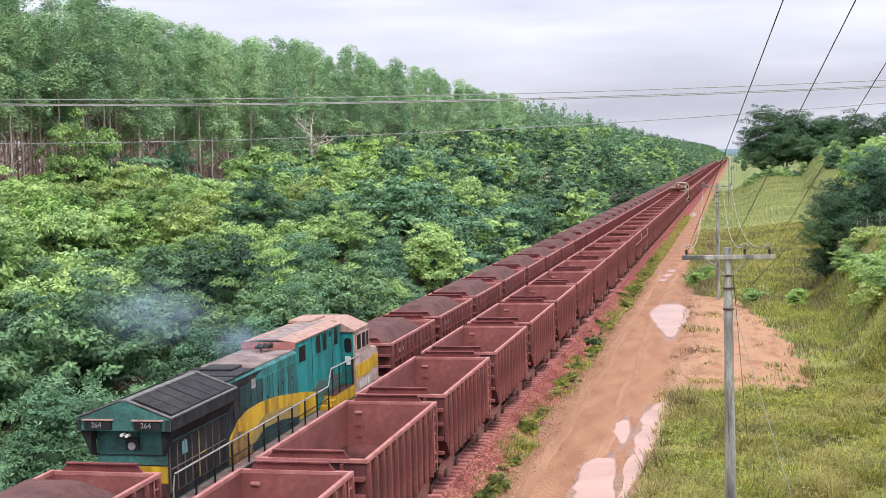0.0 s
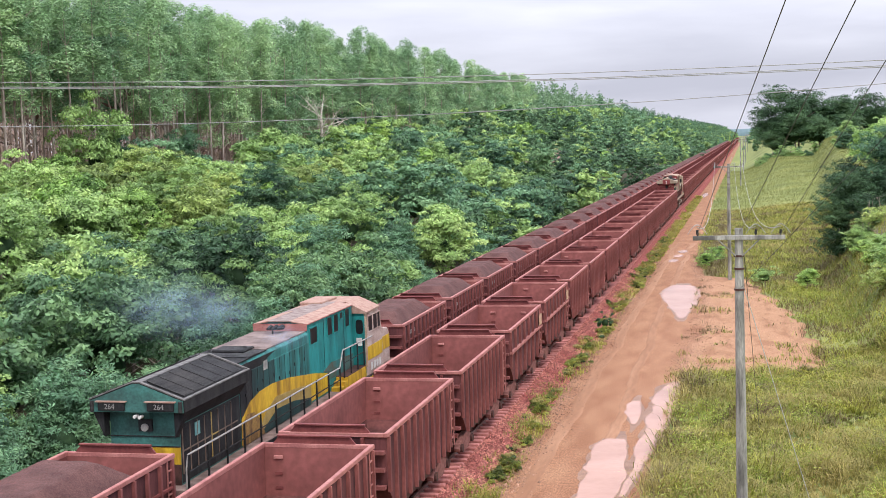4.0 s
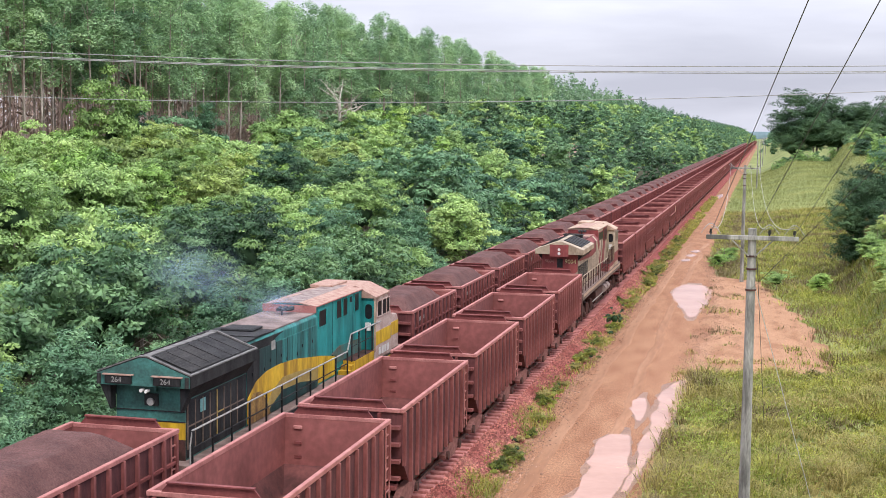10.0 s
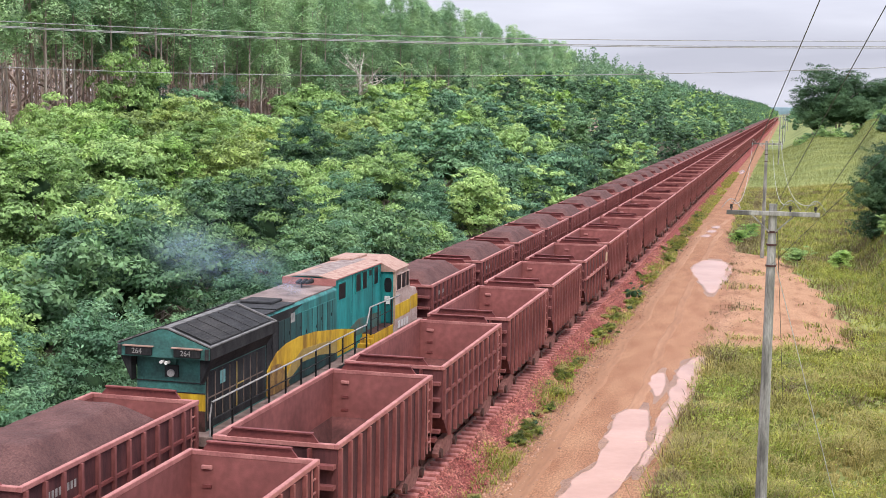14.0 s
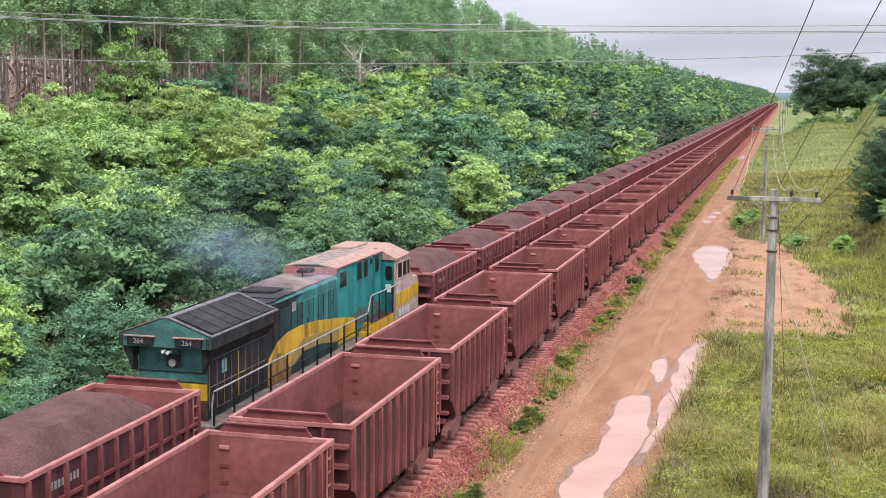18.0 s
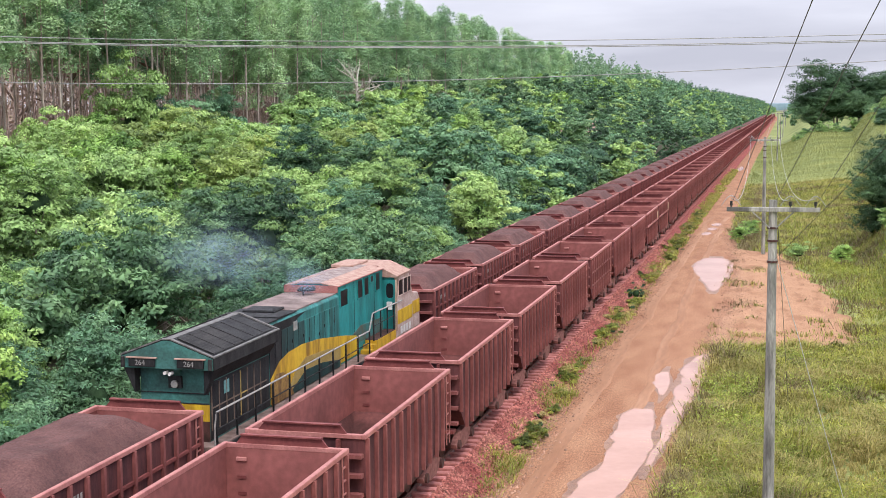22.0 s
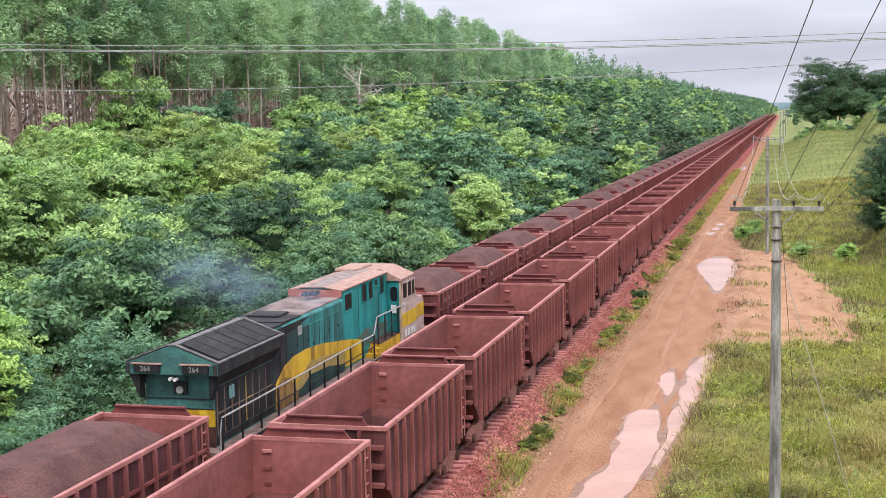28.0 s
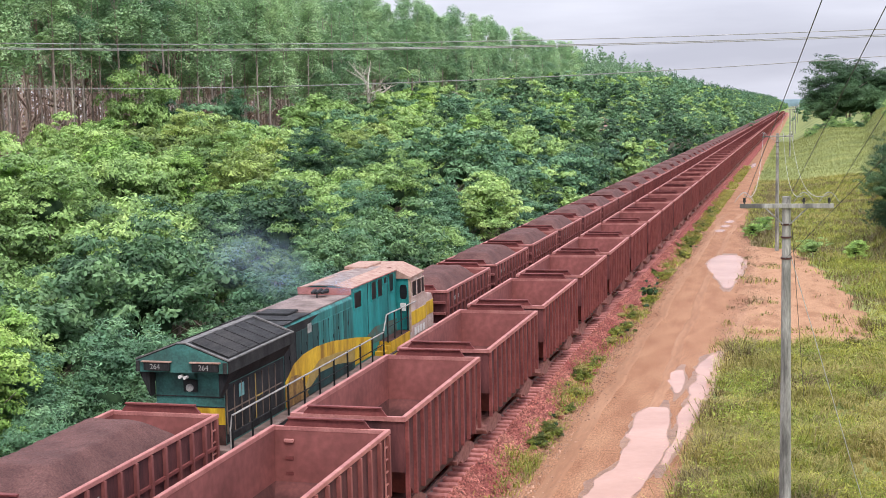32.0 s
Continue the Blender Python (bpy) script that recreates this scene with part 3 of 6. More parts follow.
def build_trains():
    plain = tagged(build_wagon("ore_wagon"), W_RED, "ore wagon", group="moving train")
    band = tagged(build_wagon("ore_wagon", ribs=8, banded=True), W_BAND, "ore wagon", group="moving train")
    belt = tagged(build_wagon("ore_wagon", belted=True), "rust-red empty ore wagon with two thin rails between its ribs", "ore wagon", group="moving train")
    far = tagged(build_wagon("ore_wagon", simple=True), W_RED, "ore wagon", group="moving train")
    full = tagged(build_wagon("ore_wagon", loaded=True), W_FULL, "ore wagon", group="standing train")
    farfull = tagged(build_wagon("ore_wagon", simple=True, loaded=True), W_FULL, "ore wagon", group="standing train")
    used = set()

    def place(proto, m):
        if proto.name in used:
            return copy_thing(proto, m)
        used.add(proto.name)
        proto.matrix_basis = m
        return proto

    banded = {5, 24, 25}
    for k in range(27):
        y = BEFORE0 - PITCH * k - BODY / 2
        movers.append((place(band if k in (12, 13) else plain, pose(XR, y, 0)), y))
    for k in range(150):
        y = AFTER0 + PITCH * k - BODY / 2
        movers.append((place(far if k > 36 else band if k in banded else belt if k in (2, 21) else plain, pose(XR, y, 0)), y))
    heaps = [ore_heap("ore_load", s) for s in range(4)]
    for k in range(-3, 112):
        y = (32.65 + PITCH * k if k <= 0 else 65.85 + PITCH * (k - 1)) - BODY / 2
        place(full if k < 8 else farfull, pose(XL, y, 0))
        ob = new("ore_load", heaps[k % 4])
        ob.matrix_basis = pose(XL, y, 0)
        tagged(ob, "heap of dark reddish-brown iron ore fines in a wagon", "ore load", group="ore loads")


build_trains()
# ---------------- locomotives ----------------
def lettering(text, size, mat, parent, m, name="number"):
    cu = bpy.data.curves.new(name, "FONT")
    cu.body, cu.size, cu.extrude, cu.align_x, cu.align_y = text, size, 0.006, "CENTER", "CENTER"
    tmp = bpy.data.objects.new(name, cu)
    me = bpy.data.meshes.new_from_object(tmp)
    bpy.data.objects.remove(tmp)
    me.materials.clear()
    me.materials.append(mat)
    ob = new(name, me)
    ob.parent, ob.matrix_basis = parent, m
    return ob


def side_plate(pts, x, thick=0.012):
    """A flat plate on a side wall, from (y, z) points."""
    bm = bmesh.new()
    prism(bm, pts, "x", x, x + thick)
    return bm


HOOD, UPPER, CAB = 1.05, 1.0, 1.53       # half widths of the hood, the cabinet and the cab


def build_loco(name, length, rad, upper, cab, nose, c):
    """y = 0 at the rear coupling, z = 0 at rail top; c names the paints."""
    w = new(name)
    r0, r1 = rad
    u0, u1 = upper
    hw, uw, cw, dk = HOOD, UPPER, CAB, 2.02
    rise = cab[0] - 3.4
    bm = boxes((-1.5, 1.5, 0.55, length - 0.45, 1.72, dk), (-1.1, 1.1, 0.8, length - 0.8, 1.25, 1.72))
    part("deck", bm, c["deck"], w, bevel=0.015)
    for s in (-1, 1):
        part("sill", boxes((s * 1.5 - (0.03 if s < 0 else 0), s * 1.5 + (0.03 if s > 0 else 0), 0.6, length - 0.5, 1.62, dk - 0.04)), c["sill"], w)
    # long hood, front part, upper part
    bm = bmesh.new()
    prism(bm, [(-hw, dk), (hw, dk), (hw, c["eave"] - 0.002), (-hw, c["eave"] - 0.002)], "y", r0 + 0.45, r1)
    part("rear_hood", bm, c["rear"], w)
    bm = bmesh.new()
    ht = c["hood_top"]
    prism(bm, [(-hw, dk), (hw, dk), (hw, ht - c["chamfer"]), (hw - c["chamfer"] * 0.95, ht), (c["chamfer"] * 0.95 - hw, ht), (-hw, ht - c["chamfer"])], "y", r1, u0)
    part("long_hood", bm, c["hood_body"], w, bevel=0.02)
    part("hood_roof", boxes((c["chamfer"] * 0.9 - hw, hw - c["chamfer"] * 0.9, r1 + (2.7 if c["sooty"] else 0.05), u0 - 0.02, ht - 0.005, ht + 0.035)), c["hood_roof"], w)
    if c["sooty"]:
        for k in range(3):
            part("roof_plate", boxes((-1.04 + 0.03 * k, 1.06 - 0.02 * k, r1 + 0.04 + 0.88 * k, r1 + 0.88 + 0.88 * k, ht - 0.005, ht + 0.03 + 0.025 * (k % 2))), M_SOOTSHADE, w, "sooty black roof plate")
    bm = bmesh.new()
    prism(bm, [(-uw, dk), (uw, dk), (uw, 4.94), (0.6, 5.05), (-0.6, 5.05), (-uw, 4.94)], "y", u0, u1)
    part("equipment_cabinet", bm, c["upper"], w, bevel=0.02)
    n = 4
    edge = [(-uw - 0.05, 4.99), (-0.45, 5.10), (0.38, 5.10), (uw + 0.05, 4.99)]
    for i in range(n):
        a, b = u0 - 0.08 + (u1 - u0 + 0.1) * i / n, u0 - 0.08 + (u1 - u0 + 0.1) * (i + 1) / n - 0.02
        for j in range(3):
            (xa, za), (xb, zb) = edge[j], edge[j + 1]
            bm = bmesh.new()
            prism(bm, [(xa + 0.006, za - 0.04), (xb - 0.006, zb - 0.04), (xb - 0.006, zb), (xa + 0.006, za)], "y", a, b)
            part("roof_panel", bm, c["roof2"] if j == 1 or (i, j) == (2, 0) else c["roof"], w)
    # radiator with wide eaves
    bm = bmesh.new()
    prism(bm, [(1.42, c["eave"]), (1.42, 4.52), (0.12, 5.0), (-0.12, 5.0), (-1.42, 4.52), (-1.42, c["eave"])], "y", r0, r1)
    part("radiator_housing", bm, c["rad"], w, bevel=0.015)
    # soffit coloured black to stand for the shade it lies in
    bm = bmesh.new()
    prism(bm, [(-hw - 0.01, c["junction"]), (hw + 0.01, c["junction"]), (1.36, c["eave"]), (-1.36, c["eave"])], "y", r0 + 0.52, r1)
    part("eave_soffit", bm, M_SOOTSHADE, w, "sloping underside of the eaves, painted black for shade")
    gx1, gx2, ga, gb = c["grille"]
    ga, gb = r0 + ga, r1 - gb

    def roof_z(x):
        return 4.52 + (1.42 - x) * 0.3692

    for s in (-1, 1):
        for k in range(2):
            a, b = ga + (gb - ga) * k / 2, ga + (gb - ga) * (k + 1) / 2 - 0.05
            bm = bmesh.new()
            prism(bm, [(s * gx1, roof_z(gx1) + 0.004), (s * gx2, roof_z(gx2) + 0.004), (s * gx2, roof_z(gx2) + 0.03), (s * gx1, roof_z(gx1) + 0.03)], "y", a, b)
            part("radiator_grille", bm, M_SOOTSHADE if k else c["mesh"], w, "sooty black roof grille")
        me = mesh_of("grille_bar", boxes((-0.010, 0.010, ga - 0.02, gb + 0.02, 0, 0.008)), c["bar"])
        for k in range(c["slats"]):
            x = gx1 + (gx2 - gx1) * (k + 0.5) / c["slats"]
            ob = part("grille_bar", me, None, w)
            ob.location, ob.rotation_euler = (s * x, 0, roof_z(x) + 0.028), (0, s * 0.353, 0)
        half = (gx1 - gx2) / 2 / math.cos(0.353)
        me = mesh_of("grille_rib", boxes((-half, half, -0.015, 0.015, 0, 0.02)), c["bar"])
        for k in range(7):
            ob = part("grille_rib", me, None, w)
            x = (gx1 + gx2) / 2
            ob.location, ob.rotation_euler = (s * x, ga + (gb - ga) * k / 6, roof_z(x) + 0.03), (0, s * 0.353, 0)
        if c["sooty"]:
            for a, b in ((r0 - 0.02, r0 + 0.09), (r1 - 0.09, r1 + 0.01)):
                bm = bmesh.new()
                prism(bm, [(s * 0.004, 5.004), (s * 0.13, 5.004), (s * 1.44, 4.520), (s * 1.44, 4.556), (s * 0.13, 5.040), (s * 0.004, 5.040)], "y", a, b)
                part("roof_edge_strip", bm, M_TRIM, w, "dusty grey edge strip")
            part("roof_edge_strip", boxes((1.345 if s > 0 else -1.44, 1.44 if s > 0 else -1.345, r0 + 0.1, r1 - 0.1, 4.525, 4.562)), M_TRIM, w, "dusty grey edge strip")
    if c["sooty"]:
        part("roof_ridge_strip", boxes((-0.12, 0.12, r0 + 0.1, r1 - 0.1, 5.001, 5.02)), M_TRIM, w, "dusty grey ridge strip")
    if c["sooty"]:
        part("side_panel", boxes((hw, hw + 0.008, r0 + 0.5, r1, dk + 0.05, 3.72)), M_SOOTSHADE, w, "dark side panel below the eaves")
    # screens under the eaves
    k, y = 0, r0 + 0.6
    while not c["sooty"] and y < r1 - 0.3:
        part("screen", boxes((hw, hw + 0.012, y, y + 0.15, dk + 0.45, 3.50)), M_SOOTSHADE, w)
        y += 0.30
    while y < r1 - 0.45:
        part("screen", boxes((hw, hw + 0.02, y, y + 0.46, dk + 0.35, 3.62)), M_SOOTSHADE, w)
        bm = boxes((hw, hw + 0.035, y - 0.05, y - 0.01, dk + 0.3, 3.66), (hw, hw + 0.035, y - 0.01, y + 0.47, 2.95, 2.99))
        part("screen_frame", bm, M_OCHRE if k == 4 else c["frame"], w)
        y, k = y + 0.52, k + 1
    # engine room doors
    y, k = r1 + 0.04, 0
    while y < u0 - 0.3:
        b = min(y + 0.5, u0 - 0.03)
        for s in (-1, 1):
            part("hood_door", boxes((hw if s > 0 else -hw - 0.022, hw + 0.022 if s > 0 else -hw, y, b, dk + 0.3, ht - 0.38)), (M_SOOTSHADE if k < 2 else M_TEALDARK if k < 6 else c["hood"]) if c["sooty"] else c["hood"], w, bevel=0.006)
        y, k = y + 0.525, k + 1
    # stack and horn
    sy = r1 + 0.9
    part("exhaust_stack", boxes((-0.62, 0.5, sy + (1.0 if c["sooty"] else 0), sy + (2.0 if c["sooty"] else 0.85), ht + 0.02, ht + (0.11 if c["sooty"] else 0.26))), M_SOOTSHADE, w, bevel=0.03)
    bm = bmesh.new()
    for a, dx in ((0, -0.18), (1, 0.0), (2, 0.18)):
        rod(bm, (dx, u0 - 0.9, ht + 0.22), (dx, u0 - 0.5 + 0.1 * a, ht + 0.22), 0.04, 8, 0.10)
    rod(bm, (0, u0 - 0.85, ht), (0, u0 - 0.85, ht + 0.22), 0.035, 6)
    part("horn", bm, M_SOOTSHADE, w)
    # cab and nose
    c0, c1 = cab
    bm = bmesh.new()
    lo = [(-cw, c0), (cw, c0), (cw, c1 + 0.25), (-cw, c1 + 0.25)]
    mid = [(-cw, c0), (cw, c0), (cw, c1 + 0.05), (-cw, c1 + 0.05)]
    top = [(-cw + 0.02, c0), (cw - 0.02, c0), (cw - 0.05, c1 - 0.25), (-cw + 0.05, c1 - 0.25)]
    apex = [(-0.75, c0), (0.75, c0), (0.7, c1 - 0.4), (-0.7, c1 - 0.4)]
    rings = [[bm.verts.new((x, y, z)) for x, y in pts] for pts, z in ((lo, dk), (mid, 3.75), (top, 4.62), (apex, 5.02))]
    for a, b in zip(rings, rings[1:]):
        for i in range(4):
            bm.faces.new((a[i], a[(i + 1) % 4], b[(i + 1) % 4], b[i]))
    bm.faces.new(rings[0][::-1]), bm.faces.new(rings[-1])
    part("cab", bm, c["cab"], w, bevel=0.03)
    bm = bmesh.new()
    rr = [[bm.verts.new((x, y, z)) for x, y in pts] for pts, z in ((
        [(-cw - 0.06, c0 - 0.1), (cw + 0.06, c0 - 0.1), (cw, c1 - 0.15), (-cw, c1 - 0.15)], 4.60), ([(-cw - 0.06, c0 - 0.1), (cw + 0.06, c0 - 0.1), (cw, c1 - 0.15), (-cw, c1 - 0.15)], 4.66),
        ([(-0.75, c0 - 0.1), (0.75, c0 - 0.1), (0.7, c1 - 0.35), (-0.7, c1 - 0.35)], 5.07))]
    for a, b in zip(rr, rr[1:]):
        for i in range(4):
            bm.faces.new((a[i], a[(i + 1) % 4], b[(i + 1) % 4], b[i]))
    bm.faces.new(rr[0][::-1]), bm.faces.new(rr[-1])
    part("cab_roof", bm, c["cab_roof"], w)
    part("roof_hatch", boxes((-0.95, 0.0, c0 - 0.9, c0 + 1.1, 5.04, 5.17)), c["roof"], w, bevel=0.03)
    bm = bmesh.new()
    prism(bm, [(c1, dk), (nose, dk), (nose, 3.25), (nose - 0.25, 3.5), (c1, 3.72)], "x", -1.38, 1.38)
    part("nose", bm, c["cab"], w, bevel=0.04)
    if c["cab_low"]:
        for s in (-1, 1):
            part("nose_band", boxes((s * cw - (0.012 if s < 0 else 0), s * cw + (0.012 if s > 0 else 0), c0 + 0.02, c1 + 0.02, dk + c["band"][0], dk + c["band"][1])), c["cab_low"], w)
            part("nose_band", boxes((s * 1.38 - (0.016 if s < 0 else 0), s * 1.38 + (0.016 if s > 0 else 0), c1 + 0.26, nose - 0.05, dk + c["band"][0], dk + c["band"][1])), c["cab_low"], w)
    # rear wall of the cab: door with an oval pane
    if c["sooty"]:
        bm = bmesh.new()
        prism(bm, [(-cw + 0.03, dk), (cw - 0.03, dk), (cw - 0.03, 4.58), (0.75, 4.99), (-0.75, 4.99), (-cw + 0.03, 4.58)], "y", c0 - 0.012, c0 - 0.002)
        part("cab_rear_wall", bm, M_TEALCAB, w, "bright teal rear wall of the cab")
    part("cab_door", boxes((uw + 0.06, cw - 0.05, c0 - 0.03, c0, dk + 0.5, 4.5)), c["door"], w, bevel=0.006)
    bm = bmesh.new()
    n = 16
    prism(bm, [(1.26 + 0.155 * math.copysign(abs(math.cos(a)) ** 0.6, math.cos(a)), 4.05 + 0.30 * math.copysign(abs(math.sin(a)) ** 0.6, math.sin(a))) for a in [2 * math.pi * i / n for i in range(n)]], "y", c0 - 0.035, c0 - 0.015)
    part("door_window", bm, M_GLASS, w)
    part("door_paper", boxes((1.14, 1.36, c0 - 0.10, c0 - 0.035, 3.28, 3.60)), M_WHITE, w, "small white panel")
    for a, b in ((0.22, 0.75), (0.85, 1.35), (1.42, 1.75)):
        ya, yb = c0 + a * (c1 - c0) / 2, c0 + b * (c1 - c0) / 2
        for s in (-1, 1):
            part("side_window", boxes((s * cw - (0.02 if s < 0 else -0.0), s * cw + (0.02 if s > 0 else -0.0), ya, yb, 3.82, 4.42)), M_GLASS, w)
            bm = boxes((s * cw - (0.035 if s < 0 else 0), s * cw + (0.035 if s > 0 else 0), ya - 0.05, ya, 3.78, 4.46), (s * cw - (0.035 if s < 0 else 0), s * cw + (0.035 if s > 0 else 0), yb, yb + 0.05, 3.78, 4.46), (s * cw - (0.035 if s < 0 else 0), s * cw + (0.035 if s > 0 else 0), ya, yb, 4.42, 4.46), (s * cw - (0.035 if s < 0 else 0), s * cw + (0.035 if s > 0 else 0), ya, yb, 3.78, 3.82))
            part("window_frame", bm, c["cab"], w)
    for s in (-1, 1):
        bm = bmesh.new()
        prism(bm, [(c1 - 0.02, 3.8), (c1 + 0.03, 3.8), (c1 - 0.2, 4.5), (c1 - 0.25, 4.5)], "x", s * 0.08 if s > 0 else -1.3, 1.3 if s > 0 else -0.08)
        part("windscreen", bm, M_GLASS, w)
    # handrails
    posts = [r0 + 0.05 + i * (rise - r0 - 0.05) / 10 for i in range(11)]
    me = mesh_of("handrail_post", boxes((-0.025, 0.025, -0.025, 0.025, dk, 3.0)), c["post"])
    tall = mesh_of("handrail_post", boxes((-0.025, 0.025, -0.025, 0.025, dk + 0.45, 3.57)), c["post"])
    for s in (-1, 1):
        for y in posts:
            part("handrail_post", me, None, w).location = (s * 1.44, y, 0)
        for k in range(4):
            part("handrail_post", tall, None, w).location = (s * 1.44, rise + 0.55 + 0.92 * k, 0)
        bm = bmesh.new()
        rod(bm, (s * 1.44, posts[0], 3.0), (s * 1.44, rise, 2.96), 0.028, 6)
        rod(bm, (s * 1.44, rise, 2.96), (s * 1.44, rise + 0.42, 3.57), 0.028, 6)
        rod(bm, (s * 1.44, rise + 0.42, 3.57), (s * (cw + 0.03), c0 + 0.7, 3.57), 0.028, 6)
        part("handrail", bm, c["rail2"], w)
        bm = bmesh.new()
        rod(bm, (s * 1.44, posts[0], 2.5), (s * 1.44, rise, 2.5), 0.022, 5)
        rod(bm, (s * 1.44, rise + 0.5, 3.05), (s * 1.44, c0 - 0.05, 3.05), 0.018, 5)
        part("lower_rail", bm, c["post"], w)
        bm = bmesh.new()
        rod(bm, (s * 1.44, posts[0], 3.0), (s * 1.40, 0.62, 2.6), 0.025, 6)
        rod(bm, (s * 1.40, 0.62, 2.6), (s * 1.40, 0.62, 1.2), 0.025, 6)
        part("corner_rail", bm, c["rail"], w)
        # raised platform before the cab, with two steps up to it
        part("cab_platform", boxes((s * 1.26 - 0.24, s * 1.26 + 0.24, rise + 0.75, c0 - 0.04, dk, dk + 0.45)), c["platform"], w, bevel=0.01)
        part("platform_tread", boxes((s * 1.26 - 0.235, s * 1.26 + 0.235, rise + 0.76, c0 - 0.05, dk + 0.452, dk + 0.47)), M_STEEL, w)
        for k in range(2):
            part("cab_step", boxes((s * 1.26 - 0.22, s * 1.26 + 0.22, rise + 0.1 + 0.32 * k, rise + 0.42 + 0.32 * k, dk, dk + 0.16 * (k + 1))), c["platform"], w)
    for s, ya in ((-1, 0.62), (1, length - 0.75)):
        for x in (-1, 1):
            bm = boxes((x * 1.25 - 0.22, x * 1.25 + 0.22, ya, ya + 0.06, 0.45, 0.49), (x * 1.25 - 0.22, x * 1.25 + 0.22, ya, ya + 0.3, 0.85, 0.89), (x * 1.25 - 0.22, x * 1.25 + 0.22, ya, ya + 0.3, 1.3, 1.34), (x * 1.47 - 0.02, x * 1.47 + 0.02, ya, ya + 0.3, 0.4, 1.75))
            part("step_well", bm, M_STEEL, w)
    # tank, air reservoirs and bogies
    bm = bmesh.new()
    mid_y = length / 2
    prism(bm, [(-1.35, 1.3), (-1.35, 0.6), (-1.1, 0.35), (1.1, 0.35), (1.35, 0.6), (1.35, 1.3)], "y", mid_y - 2.6, mid_y + 0.9)
    part("fuel_tank", bm, M_STEEL, w, bevel=0.03)
    for k in range(2):
        bm = bmesh.new()
        rod(bm, (1.3, mid_y + 1.1 + 1.3 * k, 1.05), (1.3, mid_y + 2.2 + 1.3 * k, 1.05), 0.27, 12)
        part("air_reservoir", bm, M_GREY, w, smooth=False)
    for s in (-1, 1):
        bg = new("bogie")
        bg.parent = w
        bg.location.y = mid_y + s * (length * 0.5 - 4.6)
        for x in (-1, 1):
            bm = bmesh.new()
            prism(bm, [(-2.5, 0.55), (-2.4, 0.95), (-1.5, 1.0), (-1.2, 0.8), (-0.5, 0.8), (-0.2, 1.0), (0.2, 1.0), (0.5, 0.8), (1.2, 0.8), (1.5, 1.0), (2.4, 0.95), (2.5, 0.55), (2.1, 0.4), (-2.1, 0.4)], "x", x * 1.18 - 0.1, x * 1.18 + 0.1)
            part("side_frame", bm, M_STEEL, bg)
            for y in (-1.9, 0, 1.9):
                bm = bmesh.new()
                rod(bm, (x * 1.2, y, 0.55), (x * 1.42, y, 0.55), 0.17, 10)
                part("axle_box", bm, M_STEEL, bg)
            for y in (-1.0, 0.95):
                bm = bmesh.new()
                rod(bm, (x * 1.35, y, 0.45), (x * 1.35, y, 1.15), 0.12, 8)
                part("spring", bm, M_STEEL, bg)
        for y in (-1.9, 0, 1.9):
            bm = bmesh.new()
            for x in (-0.8, 0.8):
                rod(bm, (x - 0.07, y, 0.53), (x + 0.07, y, 0.53), 0.53, 18)
            rod(bm, (-1.1, y, 0.53), (1.1, y, 0.53), 0.09, 8)
            part("wheelset", bm, M_STEEL, bg)
    for s, y in ((-1, 0.3), (1, length - 0.3)):
        part("coupler", boxes((-0.15, 0.15, y - 0.35, y + 0.35, 0.72, 1.0)), M_STEEL, w)
    # rear headlights
    for dx, dz in c["lamps"]:
        bm = bmesh.new()
        rod(bm, (dx, r0 - 0.06, dz), (dx, r0 + 0.14, dz), 0.048 if c["sooty"] else 0.085, 12)
        part("headlight", bm, M_WHITE, w, "round clear headlight")
    return w


